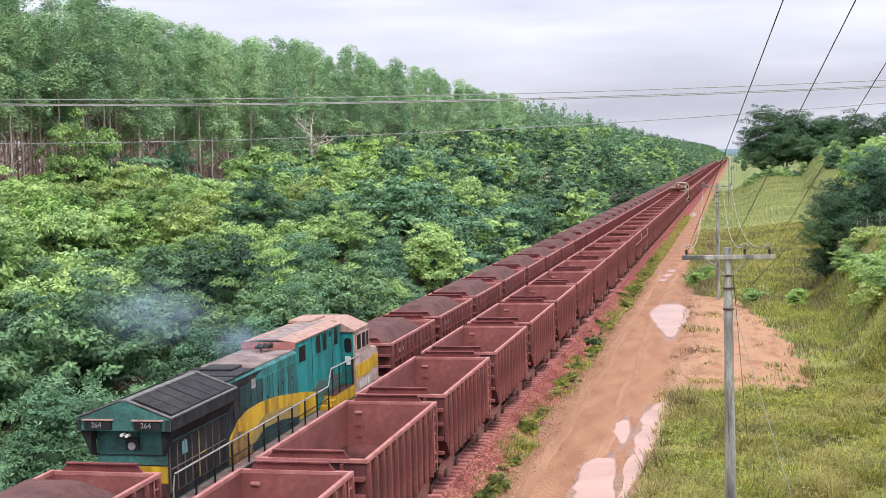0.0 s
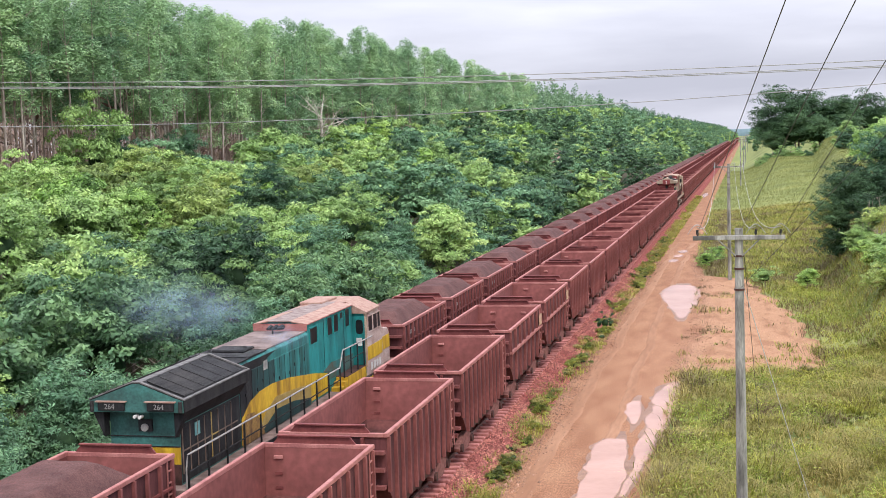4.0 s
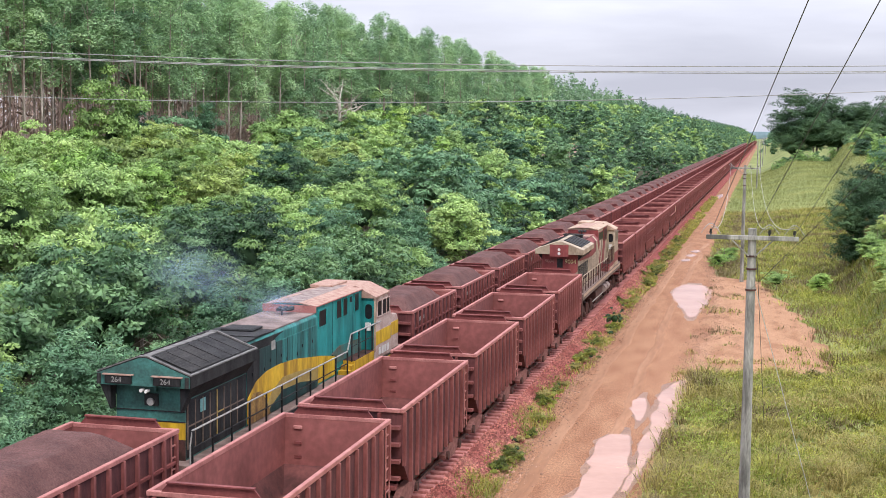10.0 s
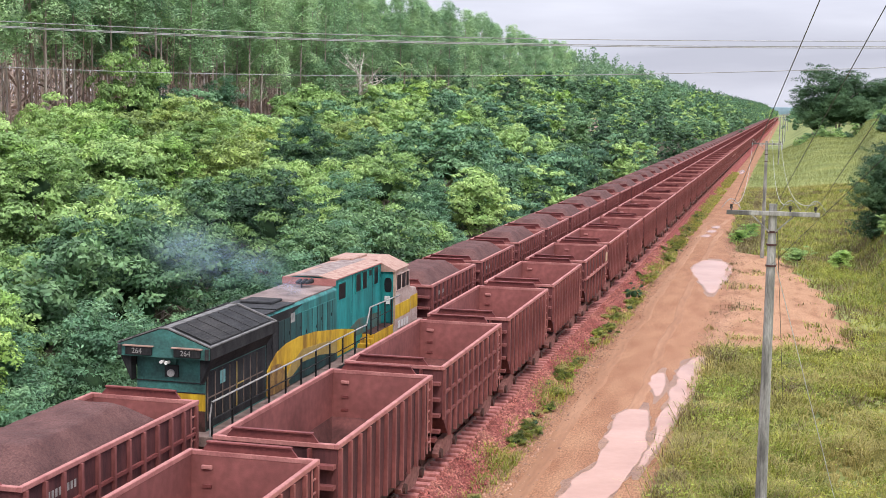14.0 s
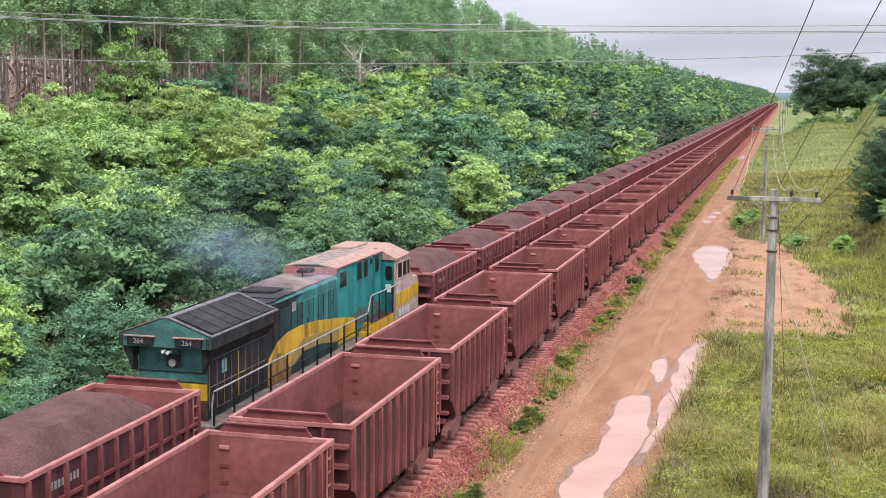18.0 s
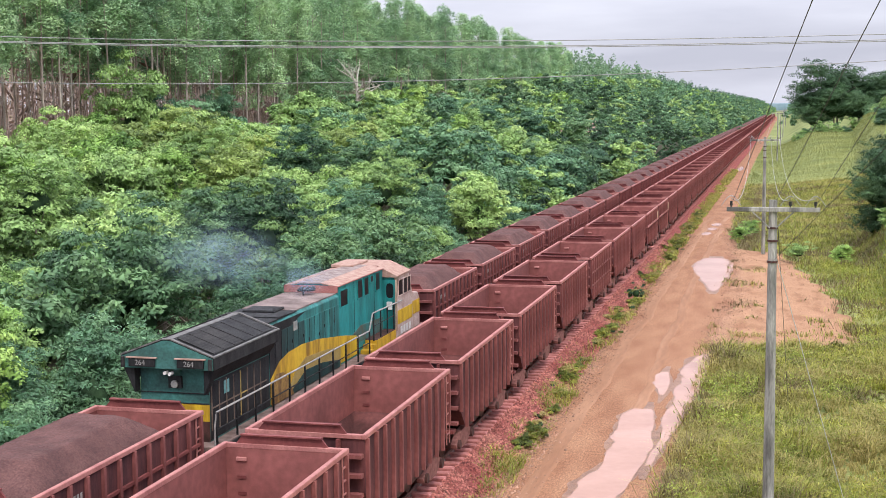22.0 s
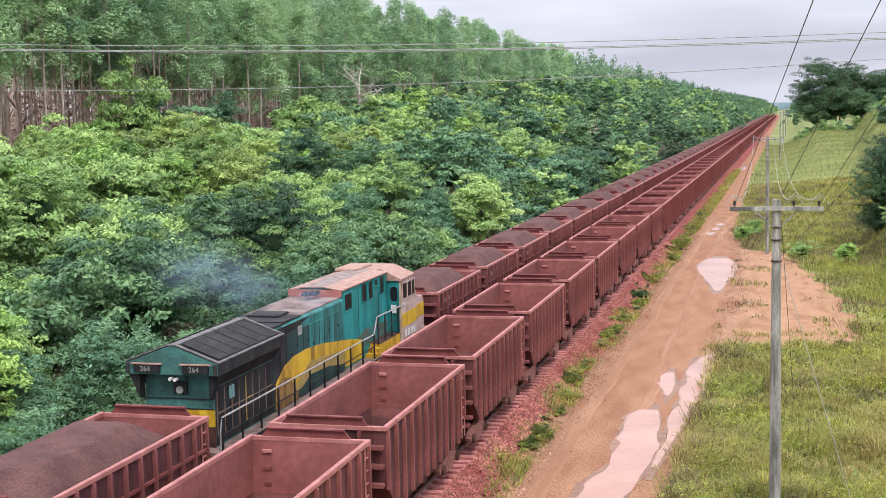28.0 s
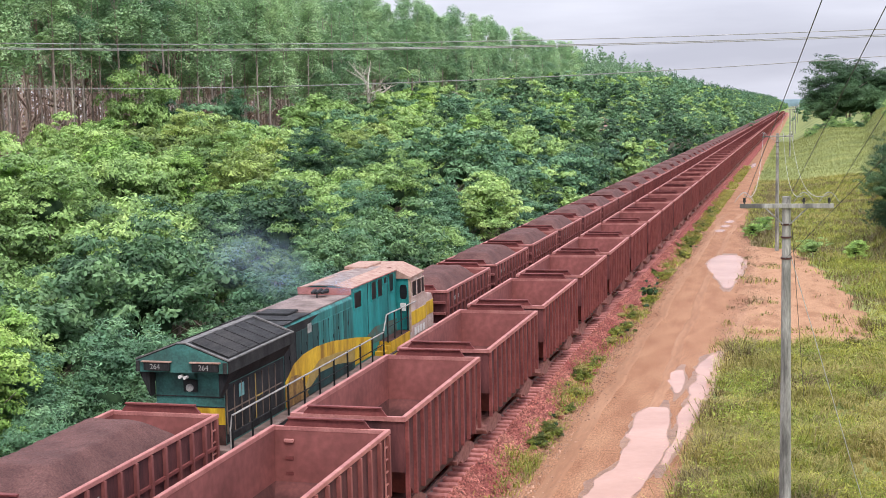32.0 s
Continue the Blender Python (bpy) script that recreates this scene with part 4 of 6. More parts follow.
def build_teal_loco():
    c = dict(deck=M_DECK, sill=M_SOOTSHADE, rear=M_TEALGRIME, hood=M_TEAL, hood_roof=M_HOODROOF, upper=M_TEALCAB, roof=M_PINKROOF, roof2=M_GREY, rad=M_SOOTSHADE, bar=M_BAR, frame=M_SILLDUST,
             sooty=True, chamfer=0.10, hood_top=4.70, hood_body=M_TEAL, junction=3.75, eave=4.17, cab=M_NOSE, cab_roof=M_PINKROOF, cab_low=M_YELLOW, band=(0.62, 1.18), door=M_TEALCAB, grille=(1.30, 0.20, 0.30, 0.25), slats=10, mesh=M_GRILLE,
             post=M_SOOTSHADE, rail=M_BAR2, rail2=M_BAR2, platform=M_YELLOWDIRT, lamps=((-0.06, 4.06), (0.09, 4.04)))
    w = build_loco("locomotive", 23.3, (0.62, 5.6), (12.5, 18.15), (18.3, 20.6), 22.35, c)
    # teal rear gable with two number boxes
    bm = bmesh.new()
    prism(bm, [(-1.40, 4.18), (1.40, 4.18), (1.40, 4.5), (0.1, 4.98), (-0.1, 4.98), (-1.40, 4.5)], "y", 0.597, 0.618)
    part("gable", bm, M_TEALGRIME, w)
    for s in (-1, 1):
        part("number_box", boxes((s * 0.74 - 0.40, s * 0.74 + 0.40, 0.52, 0.597, 4.23, 4.47)), M_SOOTSHADE, w, bevel=0.012)
        part("number_box_hood", boxes((s * 0.74 - 0.46, s * 0.74 + 0.46, 0.49, 0.597, 4.475, 4.505)), M_PINKROOF, w)
        lettering("264", 0.21, M_DULL, w, pose(s * 0.74 - 0.04, 0.517, 4.345, 90, 0, 0))
        bm = bmesh.new()
        rod(bm, (s * 1.33, 0.56, 4.2), (s * 1.33, 0.56, 4.5), 0.06, 8)
        part("corner_lamp", bm, M_BAR, w)
        bm = bmesh.new()
        prism(bm, [(s * (HOOD + 0.01), 3.45), (s * 1.38, 4.16), (s * (HOOD + 0.01), 4.16)], "y", 0.72, 1.04)
        part("eave_bracket", bm, M_SOOTSHADE, w)
    part("roof_fascia", boxes((-UPPER - 0.03, UPPER + 0.03, 12.40, 12.44, 4.74, 5.0)), M_RIM, w, "reddish roof edge")
    part("roof_fascia", boxes((UPPER + 0.052, UPPER + 0.062, 12.42, 18.1, 4.95, 4.985)), M_RIM, w, "reddish roof edge")
    part("sill_stripe", boxes((1.532, 1.542, 14.8, 22.6, 1.66, 1.94)), M_YELLOWDIRT, w, "worn yellow sill stripe")
    part("lamp_case", boxes((-0.2, 0.24, 0.9, 1.07, 3.96, 4.13)), M_TEALGRIME, w)
    part("tail_box", boxes((-0.15, 0.25, 0.98, 1.07, 3.56, 3.90)), M_SOOTSHADE, w)
    bm = bmesh.new()
    rod(bm, (0.05, 0.93, 3.68), (0.05, 0.98, 3.68), 0.11, 14)
    part("tail_lamp", bm, M_BAR2, w, "round grey tail lamp")
    for z in (3.40, 3.11):
        part("seam", boxes((-HOOD - 0.003, HOOD + 0.003, 1.035, 1.07, z, z + 0.025)), M_SOOTSHADE, w)
    part("rear_stripe", boxes((-HOOD, HOOD + 0.01, 1.045, 1.07, 2.62, 3.10)), M_YELLOW, w)
    part("rear_stripe", boxes((-HOOD, HOOD + 0.01, 1.05, 1.07, 2.03, 2.62)), M_STEEL, w)
    part("teal_patch", boxes((HOOD + 0.021, HOOD + 0.03, 2.05, 2.42, 3.22, 3.6)), M_TEALRAIL, w, "pale teal repair patch")
    # yellow sweep along the flank
    x = HOOD + 0.024
    part("yellow_sweep", side_plate([(5.62, 2.1), (5.65, 2.9), (6.4, 3.33), (7.3, 3.50), (8.5, 3.54), (10.1, 3.45), (12.5, 3.15), (12.5, 2.1)], x), M_YELLOWDIRT, w)
    part("yellow_sweep", side_plate([(12.5, 2.1), (12.5, 3.15), (13.4, 3.02), (14.7, 2.80), (14.7, 2.1)], UPPER + 0.002), M_YELLOW, w)
    part("ochre_sweep", side_plate([(6.9, 2.06), (7.8, 2.75), (8.8, 3.05), (10.4, 2.97), (12.45, 2.80), (12.45, 2.06)], x + 0.014), M_OCHRE, w, "ochre inner arc of the sweep")
    part("teal_arc", side_plate([(7.0, 2.06), (8.8, 2.62), (10.5, 2.56), (12.4, 2.30), (12.4, 2.06)], x + 0.02), M_TEALDARK, w, "dark teal foot of the flank")
    part("rust_patch", side_plate([(5.64, 2.06), (5.64, 2.72), (6.1, 3.0), (6.7, 2.95), (7.2, 2.6), (7.6, 2.06)], x + 0.026), M_RUSTY, w, "rusty brown worn patch")
    part("rust_patch", side_plate([(14.2, 2.93), (15.2, 3.12), (18.1, 3.0), (18.1, 2.5), (14.75, 2.5), (14.75, 2.8)], UPPER + 0.006), M_TEALRUST, w, "rust-stained teal patch")
    for ya, yb, za, zb in ((12.78, 13.6, 4.17, 4.75), (14.85, 15.42, 4.2, 4.86), (15.66, 16.2, 4.2, 4.86), (16.45, 16.82, 4.62, 4.85), (17.15, 17.68, 4.2, 4.88)):
        part("cabinet_window", boxes((UPPER, UPPER + 0.015, ya, yb, za, zb)), M_GLASS, w)
        part("window_frame", boxes((UPPER, UPPER + 0.03, ya - 0.05, ya, za - 0.05, zb + 0.05), (UPPER, UPPER + 0.03, yb, yb + 0.05, za - 0.05, zb + 0.05), (UPPER, UPPER + 0.03, ya, yb, zb, zb + 0.05), (UPPER, UPPER + 0.03, ya, yb, za - 0.05, za)), M_TEALCAB, w)
    for k in range(12):
        y = 5.64 + 0.525 * k
        part("seam", boxes((HOOD + 0.02, HOOD + 0.027, y + 0.5, y + 0.53, 2.34, 4.30)), M_SOOTSHADE, w)
        if k % 3 != 1:
            part("latch", boxes((HOOD + 0.022, HOOD + 0.045, y + 0.42, y + 0.48, 3.55 + 0.2 * (k % 2), 3.66 + 0.2 * (k % 2))), M_SOOTSHADE, w)
    part("vent_plate", boxes((HOOD + 0.022, HOOD + 0.04, 7.75, 8.1, 4.12, 4.42)), M_BAR2, w, "pale louvred plate")
    part("soot_stain", side_plate([(5.62, 4.30), (5.62, 4.60), (9.0, 4.60), (8.2, 4.48), (7.6, 4.30)], HOOD + 0.002), M_SOOTSHADE, w, "soot stain along the hood's shoulder")
    for y in (14.4, 16.95):
        part("seam", boxes((UPPER, UPPER + 0.012, y, y + 0.03, 2.7, 4.9)), M_TEALDARK, w)
    part("cab_corner", boxes((CAB - 0.07, CAB + 0.02, 18.28, 18.38, 2.4, 4.62)), M_DUSTCREAM, w, "pale cab corner post")
    for k in range(4):
        part("lettering_bar", boxes((CAB + 0.012, CAB + 0.02, 18.8 + 0.42 * k, 19.08 + 0.42 * k, 2.2, 2.5)), M_WHITE, w, "plain white mark")
    w.matrix_basis = pose(XL, 33.25, 0)
    tagged(w, "weathered teal diesel locomotive with a yellow sweep and sooty roof, standing", "locomotive")


def build_red_loco():
    c = dict(deck=M_DECK, sill=M_SILLDUST, rear=M_CREAM, hood=M_CREAM, hood_roof=M_ROOFCRIM, upper=M_CREAM, roof=M_DUSTCREAM, roof2=M_PINKROOF, rad=M_CREAM, bar=M_BAR, frame=M_CREAM,
             sooty=False, chamfer=0.30, hood_top=4.66, hood_body=M_CREAM, junction=3.85, eave=4.22, cab=M_CREAM, cab_roof=M_DUSTCREAM, cab_low=M_CRIMSON, band=(0.32, 1.0), door=M_CREAM, grille=(1.20, 0.16, 0.85, 0.30), slats=8, mesh=M_SOOTSHADE,
             post=M_STEEL, rail=M_CREAM, rail2=M_CREAM, platform=M_CRIMSON, lamps=((0.0, 4.52), (0.0, 4.28)))
    w = build_loco("locomotive", 21.7, (1.2, 6.4), (11.75, 16.8), (17.0, 19.2), 20.9, c)
    bm = bmesh.new()
    prism(bm, [(-0.55, 4.1), (0.55, 4.1), (0.55, 4.80), (-0.55, 4.80)], "y", 1.165, 1.198)
    part("rear_panel", bm, M_CRIMSON, w)
    bm = bmesh.new()
    prism(bm, [(-HOOD, 4.2), (HOOD, 4.2), (HOOD, 3.25), (0.55, 2.75), (-0.55, 2.75), (-HOOD, 3.25)], "y", 1.62, 1.648)
    part("rear_panel", bm, M_CRIMSON, w)
    part("bell_recess", boxes((-0.17, 0.17, 1.602, 1.62, 3.42, 3.95)), M_SOOTSHADE, w)
    lettering("9004", 0.34, M_NUMBER, w, pose(0.62, 1.613, 3.78, 90, 0, 0))
    lettering("9004", 0.28, M_ROOFCRIM, w, pose(-0.62, 1.613, 3.78, 90, 0, 0))
    # crimson band under the eaves, hood end and diamond
    x = HOOD + 0.024
    part("crimson_flash", side_plate([(2.2, 3.78), (6.4, 3.62), (8.0, 3.60), (9.86, 3.70), (10.1, 4.34), (6.42, 4.34), (6.42, 4.02), (2.2, 4.02)], x), M_CRIMSON, w)
    part("crimson_flash", side_plate([(10.75, 4.34), (11.7, 4.34), (11.7, 3.55)], x), M_CRIMSON, w)
    part("crimson_flash", side_plate([(10.9, 2.05), (11.7, 2.05), (11.7, 2.75)], x), M_CRIMSON, w)
    part("hood_cap", boxes((-0.76, 0.76, 6.5, 8.1, 4.70, 4.72)), M_CRIMSON, w)
    part("hood_cap", boxes((-0.76, 0.76, 9.0, 9.9, 4.70, 4.72)), M_DUSTCREAM, w, "dusty cream band over the hood")
    for s in (-1, 1):
        for a, b in ((6.42, 10.2), (10.8, 11.72)):
            bm = bmesh.new()
            prism(bm, [(s * (HOOD + 0.006), 4.34), (s * (HOOD + 0.006), 4.37), (s * (HOOD - 0.28), 4.672), (s * (HOOD - 0.30), 4.66)], "y", a, b)
            part("crimson_shoulder", bm, M_CRIMSON, w)
    part("soot_stained_plate", boxes((-0.74, 0.78, 6.5, 8.95, 4.722, 4.732)), M_SOOTCRIM, w, "soot-stained crimson roof plate")
    part("stack_rim", boxes((-0.68, 0.56, 7.24, 7.30, 4.90, 4.96), (-0.68, 0.56, 8.1, 8.16, 4.90, 4.96), (-0.68, -0.62, 7.3, 8.1, 4.90, 4.96), (0.50, 0.56, 7.3, 8.1, 4.90, 4.96)), M_BAR, w, "dark stack rim")
    for k in range(9):
        part("seam", boxes((HOOD + 0.02, HOOD + 0.027, 6.92 + 0.525 * k, 6.945 + 0.525 * k, 2.34, 4.25)), M_SILLDUST, w)
    for y in (13.6, 14.6):
        part("seam", boxes((UPPER, UPPER + 0.02, y, y + 0.03, 2.4, 4.15)), M_SILLDUST, w)
    part("sill_stripe", boxes((1.532, 1.542, 0.9, 20.9, 1.80, 1.97)), M_DUSTCREAM, w, "dusty cream sill stripe")
    part("platform_stripe", boxes((1.502, 1.51, 14.4, 16.95, 2.04, 2.22)), M_DUSTCREAM, w, "dusty cream stripe below the platform")
    for k in range(2):
        bm = bmesh.new()
        rod(bm, (1.36, 6.6 + 0.5 * k, 0.85), (1.36, 15.0 + 0.5 * k, 0.8), 0.03, 6)
        part("brake_pipe", bm, M_BAR2, w)
    x = UPPER + 0.003
    part("number_diamond", side_plate([(11.77, 3.86), (12.42, 4.15), (13.55, 3.12), (12.8, 2.50), (11.77, 3.5)], x), M_CRIMSON, w)
    lettering("9004", 0.60, M_DUSTCREAM, w, Matrix.Translation((x + 0.016, 12.62, 3.36)) @ Euler((radians(90), 0, radians(90))).to_matrix().to_4x4() @ pose(0, 0, 0, 0, 0, -47))
    part("crimson_slash", side_plate([(13.5, 2.1), (14.5, 2.1), (16.55, 4.9), (15.25, 4.9)], x), M_CRIMSON, w)
    part("cabinet_rear_wall", boxes((-UPPER - 0.005, UPPER + 0.005, 11.70, 11.75, 4.3, 4.93)), M_CRIMSON, w)
    for ya, yb, za, zb in ((11.9, 14.4, 4.22, 4.74), (14.62, 15.3, 3.98, 4.82), (15.5, 16.45, 4.04, 4.82)):
        part("cabinet_window", boxes((UPPER, UPPER + 0.022, ya, yb, za, zb)), M_GLASS, w)
        part("window_frame", boxes((UPPER, UPPER + 0.035, ya - 0.04, ya, za - 0.04, zb + 0.04), (UPPER, UPPER + 0.035, yb, yb + 0.04, za - 0.04, zb + 0.04), (UPPER, UPPER + 0.035, ya, yb, zb, zb + 0.04)), M_CRIMSON, w)
    w.matrix_basis = pose(XR, 274.1, 0)
    tagged(w, "dusty cream and crimson diesel locomotive running within the train", "locomotive")
    movers.append((w, 274.1))


M_WET = material("wet_road_mud", (0.195, 0.098, 0.056), (0.280, 0.152, 0.090), 1.6, 0.5, bump=0.5, bump_scale=14, detail=8, spec=0.4, grit=(0.7, 1.2))
M_BAR = material("dark_grille_bar", (0.016, 0.016, 0.015), (0.044, 0.041, 0.039), 6, 0.8)
M_BAR2 = material("worn_grey_handrail", (0.22, 0.21, 0.20), (0.38, 0.36, 0.33), 6, 0.6)
M_TEALDARK = material("soot_streaked_teal_paint", (0.012, 0.022, 0.023), (0.024, 0.075, 0.072), 2.2, 0.6, bump=0.1, stretch=(1, 1, 0.15))
M_TEALGRIME = material("grimy_teal_paint", (0.036, 0.088, 0.077), (0.055, 0.175, 0.152), 1.6, 0.65, bump=0.1, grit=(0.75, 1.2))
M_SOOTCRIM = material("sooted_crimson_paint", (0.02, 0.014, 0.014), (0.15, 0.05, 0.048), 1.1, 0.85)
M_SILLDUST = material("dark_panel_seam", (0.10, 0.07, 0.055), (0.18, 0.13, 0.10), 4, 0.8)
M_ROOFCRIM = material("dusty_crimson_roof", (0.17, 0.058, 0.052), (0.34, 0.180, 0.150), 1.0, 0.8, bump=0.1)
M_YELLOWDIRT = material("dirty_yellow_paint", (0.24, 0.125, 0.022), (0.60, 0.37, 0.03), 2.2, 0.65, bump=0.08, stretch=(1, 1, 0.2), c3=(0.52, 0.31, 0.025))
M_DECK = material("dusty_walkway_plate", (0.130, 0.085, 0.072), (0.240, 0.170, 0.145), 2.5, 0.85, bump=0.1)
M_NUMBER = material("yellowed_cream_numerals", (0.50, 0.40, 0.20), (0.64, 0.54, 0.32), 5, 0.7)
M_TEALRAIL = material("pale_teal_rail_paint", (0.10, 0.26, 0.25), (0.2, 0.38, 0.36), 4, 0.6)
M_RUSTY = material("rusty_worn_paint", (0.13, 0.065, 0.035), (0.34, 0.20, 0.06), 3.5, 0.8, stretch=(1, 1, 0.4), grit=(0.6, 1.3))
M_TEALRUST = material("rust_stained_teal_paint", (0.10, 0.085, 0.06), (0.045, 0.17, 0.155), 2.5, 0.75)
M_OCHRE = material("ochre_shaded_paint", (0.30, 0.20, 0.06), (0.40, 0.29, 0.10), 2.5, 0.65)
M_DUSTCREAM = material("dusted_cream_roof_paint", (0.33, 0.215, 0.150), (0.45, 0.335, 0.245), 3.0, 0.8, bump=0.1)
build_teal_loco()
build_red_loco()


def build_sleepers():
    me = mesh_of("sleeper", boxes((-1.45, 1.45, -0.13, 0.13, -0.32, -0.11)), M_SLEEPER, bevel=0.02)
    tr = tagged(new("track"), "dusty red concrete sleepers under the rails", "track", kind="structure")
    for k in range(170):
        ob = new("sleeper", me)
        ob.parent = tr
        ob.location = (XR + rnd.uniform(-0.03, 0.03), 24 + 0.6 * k, rnd.uniform(-0.01, 0.01))
    bm = bmesh.new()
    for k in range(400):
        box(bm, XR - 1.4, XR + 1.4, 126 + 0.6 * k - 0.12, 126 + 0.6 * k + 0.12, -0.3, -0.168)
    for k in range(60):
        box(bm, XL - 1.4, XL + 1.4, 14 + 0.6 * k - 0.12, 14 + 0.6 * k + 0.12, -0.3, -0.168)
    tagged(part("sleeper_row", bm, M_SLEEPER, tr), kind="stuff")
    # loose stones on the shoulder
    r = np.random.default_rng(3)
    n = 26000
    x, y = r.uniform(-10.15, -8.8, n), 32 + 85 * r.uniform(0, 1, n) ** 1.5
    z = np.where(x < -10.0, -0.2, np.interp(x, [-10.0, -9.2, -8.9], [-0.2, -0.65, -0.72])) + 0.01
    s = r.uniform(0.025, 0.06, (n, 1, 1))
    d = np.array([(1, 0, 0), (-0.5, 0.87, 0), (-0.5, -0.87, 0), (0, 0, 0.9)])
    v = np.stack([x, y, z], -1)[:, None, :] + s * (d[None] + r.normal(0, 0.3, (n, 4, 3)))
    b = 4 * np.arange(n)[:, None]
    f = np.concatenate([b + np.array([[0, 1, 3]]), b + np.array([[1, 2, 3]]), b + np.array([[2, 0, 3]])])
    tagged(new("ballast_stones", raw_mesh("ballast_stones", v.reshape(-1, 3), f, M_STONES)), "loose reddish ballast stones on the shoulder", "ballast", kind="stuff")


M_STONES = material("ballast_stone", (0.24, 0.062, 0.052), (0.42, 0.170, 0.130), 0.5, 0.9, island=0.65)
build_sleepers()


# ---------------- vegetation ----------------
def leaf_cards(r, centres, normals, size, aspect=0.45, up=0.55, jitter=0.8):
    """Pointed, slightly folded leaf sprays facing roughly along the normals."""
    n = len(centres)
    d = normals + r.normal(0, jitter, (n, 3)) + np.array([0, 0, up])
    d /= np.linalg.norm(d, axis=1)[:, None]
    a = np.cross(d, r.normal(0, 1, (n, 3)))
    a /= np.linalg.norm(a, axis=1)[:, None] + 1e-9
    b = np.cross(d, a)
    s = size * r.uniform(0.55, 1.4, (n, 1))
    v = np.stack([centres - a * s, centres + b * s * aspect - d * s * 0.15, centres + a * s - d * s * 0.3, centres - b * s * aspect - d * s * 0.15], 1)
    return v.reshape(-1, 3)


def quad_faces(n):
    return np.arange(4 * n).reshape(n, 4)


def lumpy_points(r, n, rad, lumps, squash=0.8, low=-0.35, tight=(0.3, 1.15)):
    """Points on leafy sprays of a crown that is made of several uneven heads, with outward normals."""
    heads = 5 if lumps > 30 else 3
    hc = np.stack([r.uniform(-0.6, 0.6, heads), r.uniform(-0.6, 0.6, heads), r.uniform(-0.35, 0.45, heads)], -1) * rad
    hr = rad * r.uniform(0.38, 0.68, heads)
    h = r.integers(0, heads, lumps)
    c = r.normal(0, 1, (lumps, 3))
    c /= np.linalg.norm(c, axis=1)[:, None]
    c[:, 2] = np.where(c[:, 2] < -0.6, -c[:, 2], c[:, 2])
    out = c.copy()
    c = hc[h] + c * hr[h][:, None] * (r.uniform(0.3, 1.2, (lumps, 1)) ** 0.7) * np.array([1, 1, 1.2])
    lr = rad * r.uniform(0.09, 0.24, lumps)
    k = r.choice(lumps, n, p=lr ** 2 / (lr ** 2).sum())
    d = r.normal(0, 1, (n, 3))
    d /= np.linalg.norm(d, axis=1)[:, None]
    d[:, 2] = np.where(d[:, 2] < -0.1, -d[:, 2], d[:, 2])
    # each spray is a fan tilted its own way, wider than it is thick
    q = d * (lr[k] * r.uniform(tight[0], tight[1], n))[:, None] * np.array([1.1, 1.1, 0.7])
    tilt = r.normal(0.05, 0.45, lumps)
    q[:, 2] += tilt[k] * (q[:, 0] * out[k, 0] + q[:, 1] * out[k, 1])
    p = c[k] + q
    p[:, 2] *= squash
    return p, d


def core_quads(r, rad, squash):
    """Added dark uneven heart of a crown: painted shade that blocks daylight through it."""
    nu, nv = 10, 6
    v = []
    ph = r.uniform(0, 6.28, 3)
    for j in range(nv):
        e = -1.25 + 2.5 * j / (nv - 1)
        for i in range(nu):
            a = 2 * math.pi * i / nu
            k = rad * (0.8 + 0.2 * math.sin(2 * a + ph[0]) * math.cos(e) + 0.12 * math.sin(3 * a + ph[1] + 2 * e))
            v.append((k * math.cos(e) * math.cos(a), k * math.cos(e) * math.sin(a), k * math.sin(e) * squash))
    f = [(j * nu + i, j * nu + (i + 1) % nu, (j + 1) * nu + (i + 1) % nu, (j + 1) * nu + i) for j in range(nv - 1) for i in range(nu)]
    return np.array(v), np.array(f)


def crown_mesh(seed, n, rad, lumps, size, mat, squash=0.9, up=0.7, aspect=0.45, jitter=0.42, tight=(0.62, 1.12), core=0.34):
    r = np.random.default_rng(seed)
    p, d = lumpy_points(r, n, rad, lumps, squash, tight=tight)
    v = leaf_cards(r, p, d, size, aspect, up, jitter)
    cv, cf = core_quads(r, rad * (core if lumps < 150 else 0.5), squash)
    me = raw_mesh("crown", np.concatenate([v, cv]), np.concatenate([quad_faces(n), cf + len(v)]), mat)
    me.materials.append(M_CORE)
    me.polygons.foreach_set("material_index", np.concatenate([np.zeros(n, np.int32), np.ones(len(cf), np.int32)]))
    return me


def trunk_mesh(name, h, r0, limbs, seed, mat):
    r = random.Random(seed)
    bm = bmesh.new()
    rod(bm, (0, 0, -1.2), (0.1, 0, h * 0.6), r0, 7, r0 * 0.6)
    rod(bm, (0.1, 0, h * 0.6), (0, 0.1, h), r0 * 0.6, 6, r0 * 0.25)
    for i in range(limbs):
        a, z = r.uniform(0, 6.3), h * r.uniform(0.35, 0.9)
        q = h * 0.35
        rod(bm, (0.05, 0.0, z), (q * math.cos(a), q * math.sin(a), z + q * 0.7), r0 * 0.35, 5, r0 * 0.12)
    return mesh_of(name, bm, mat)


def canopy_height(x, y):
    """Top of the thicket over rail level."""
    t = min(1.0, max(0.0, (-20.0 - x) / 26.0))
    back = 5.9 + 0.024 * min(320.0, max(0.0, y - 70.0))
    return 3.4 + 0.007 * min(y, 300) + back * t ** 0.8 + 2.4 * noise.noise(Vector((x * 0.15, y * 0.07, 4.0)))


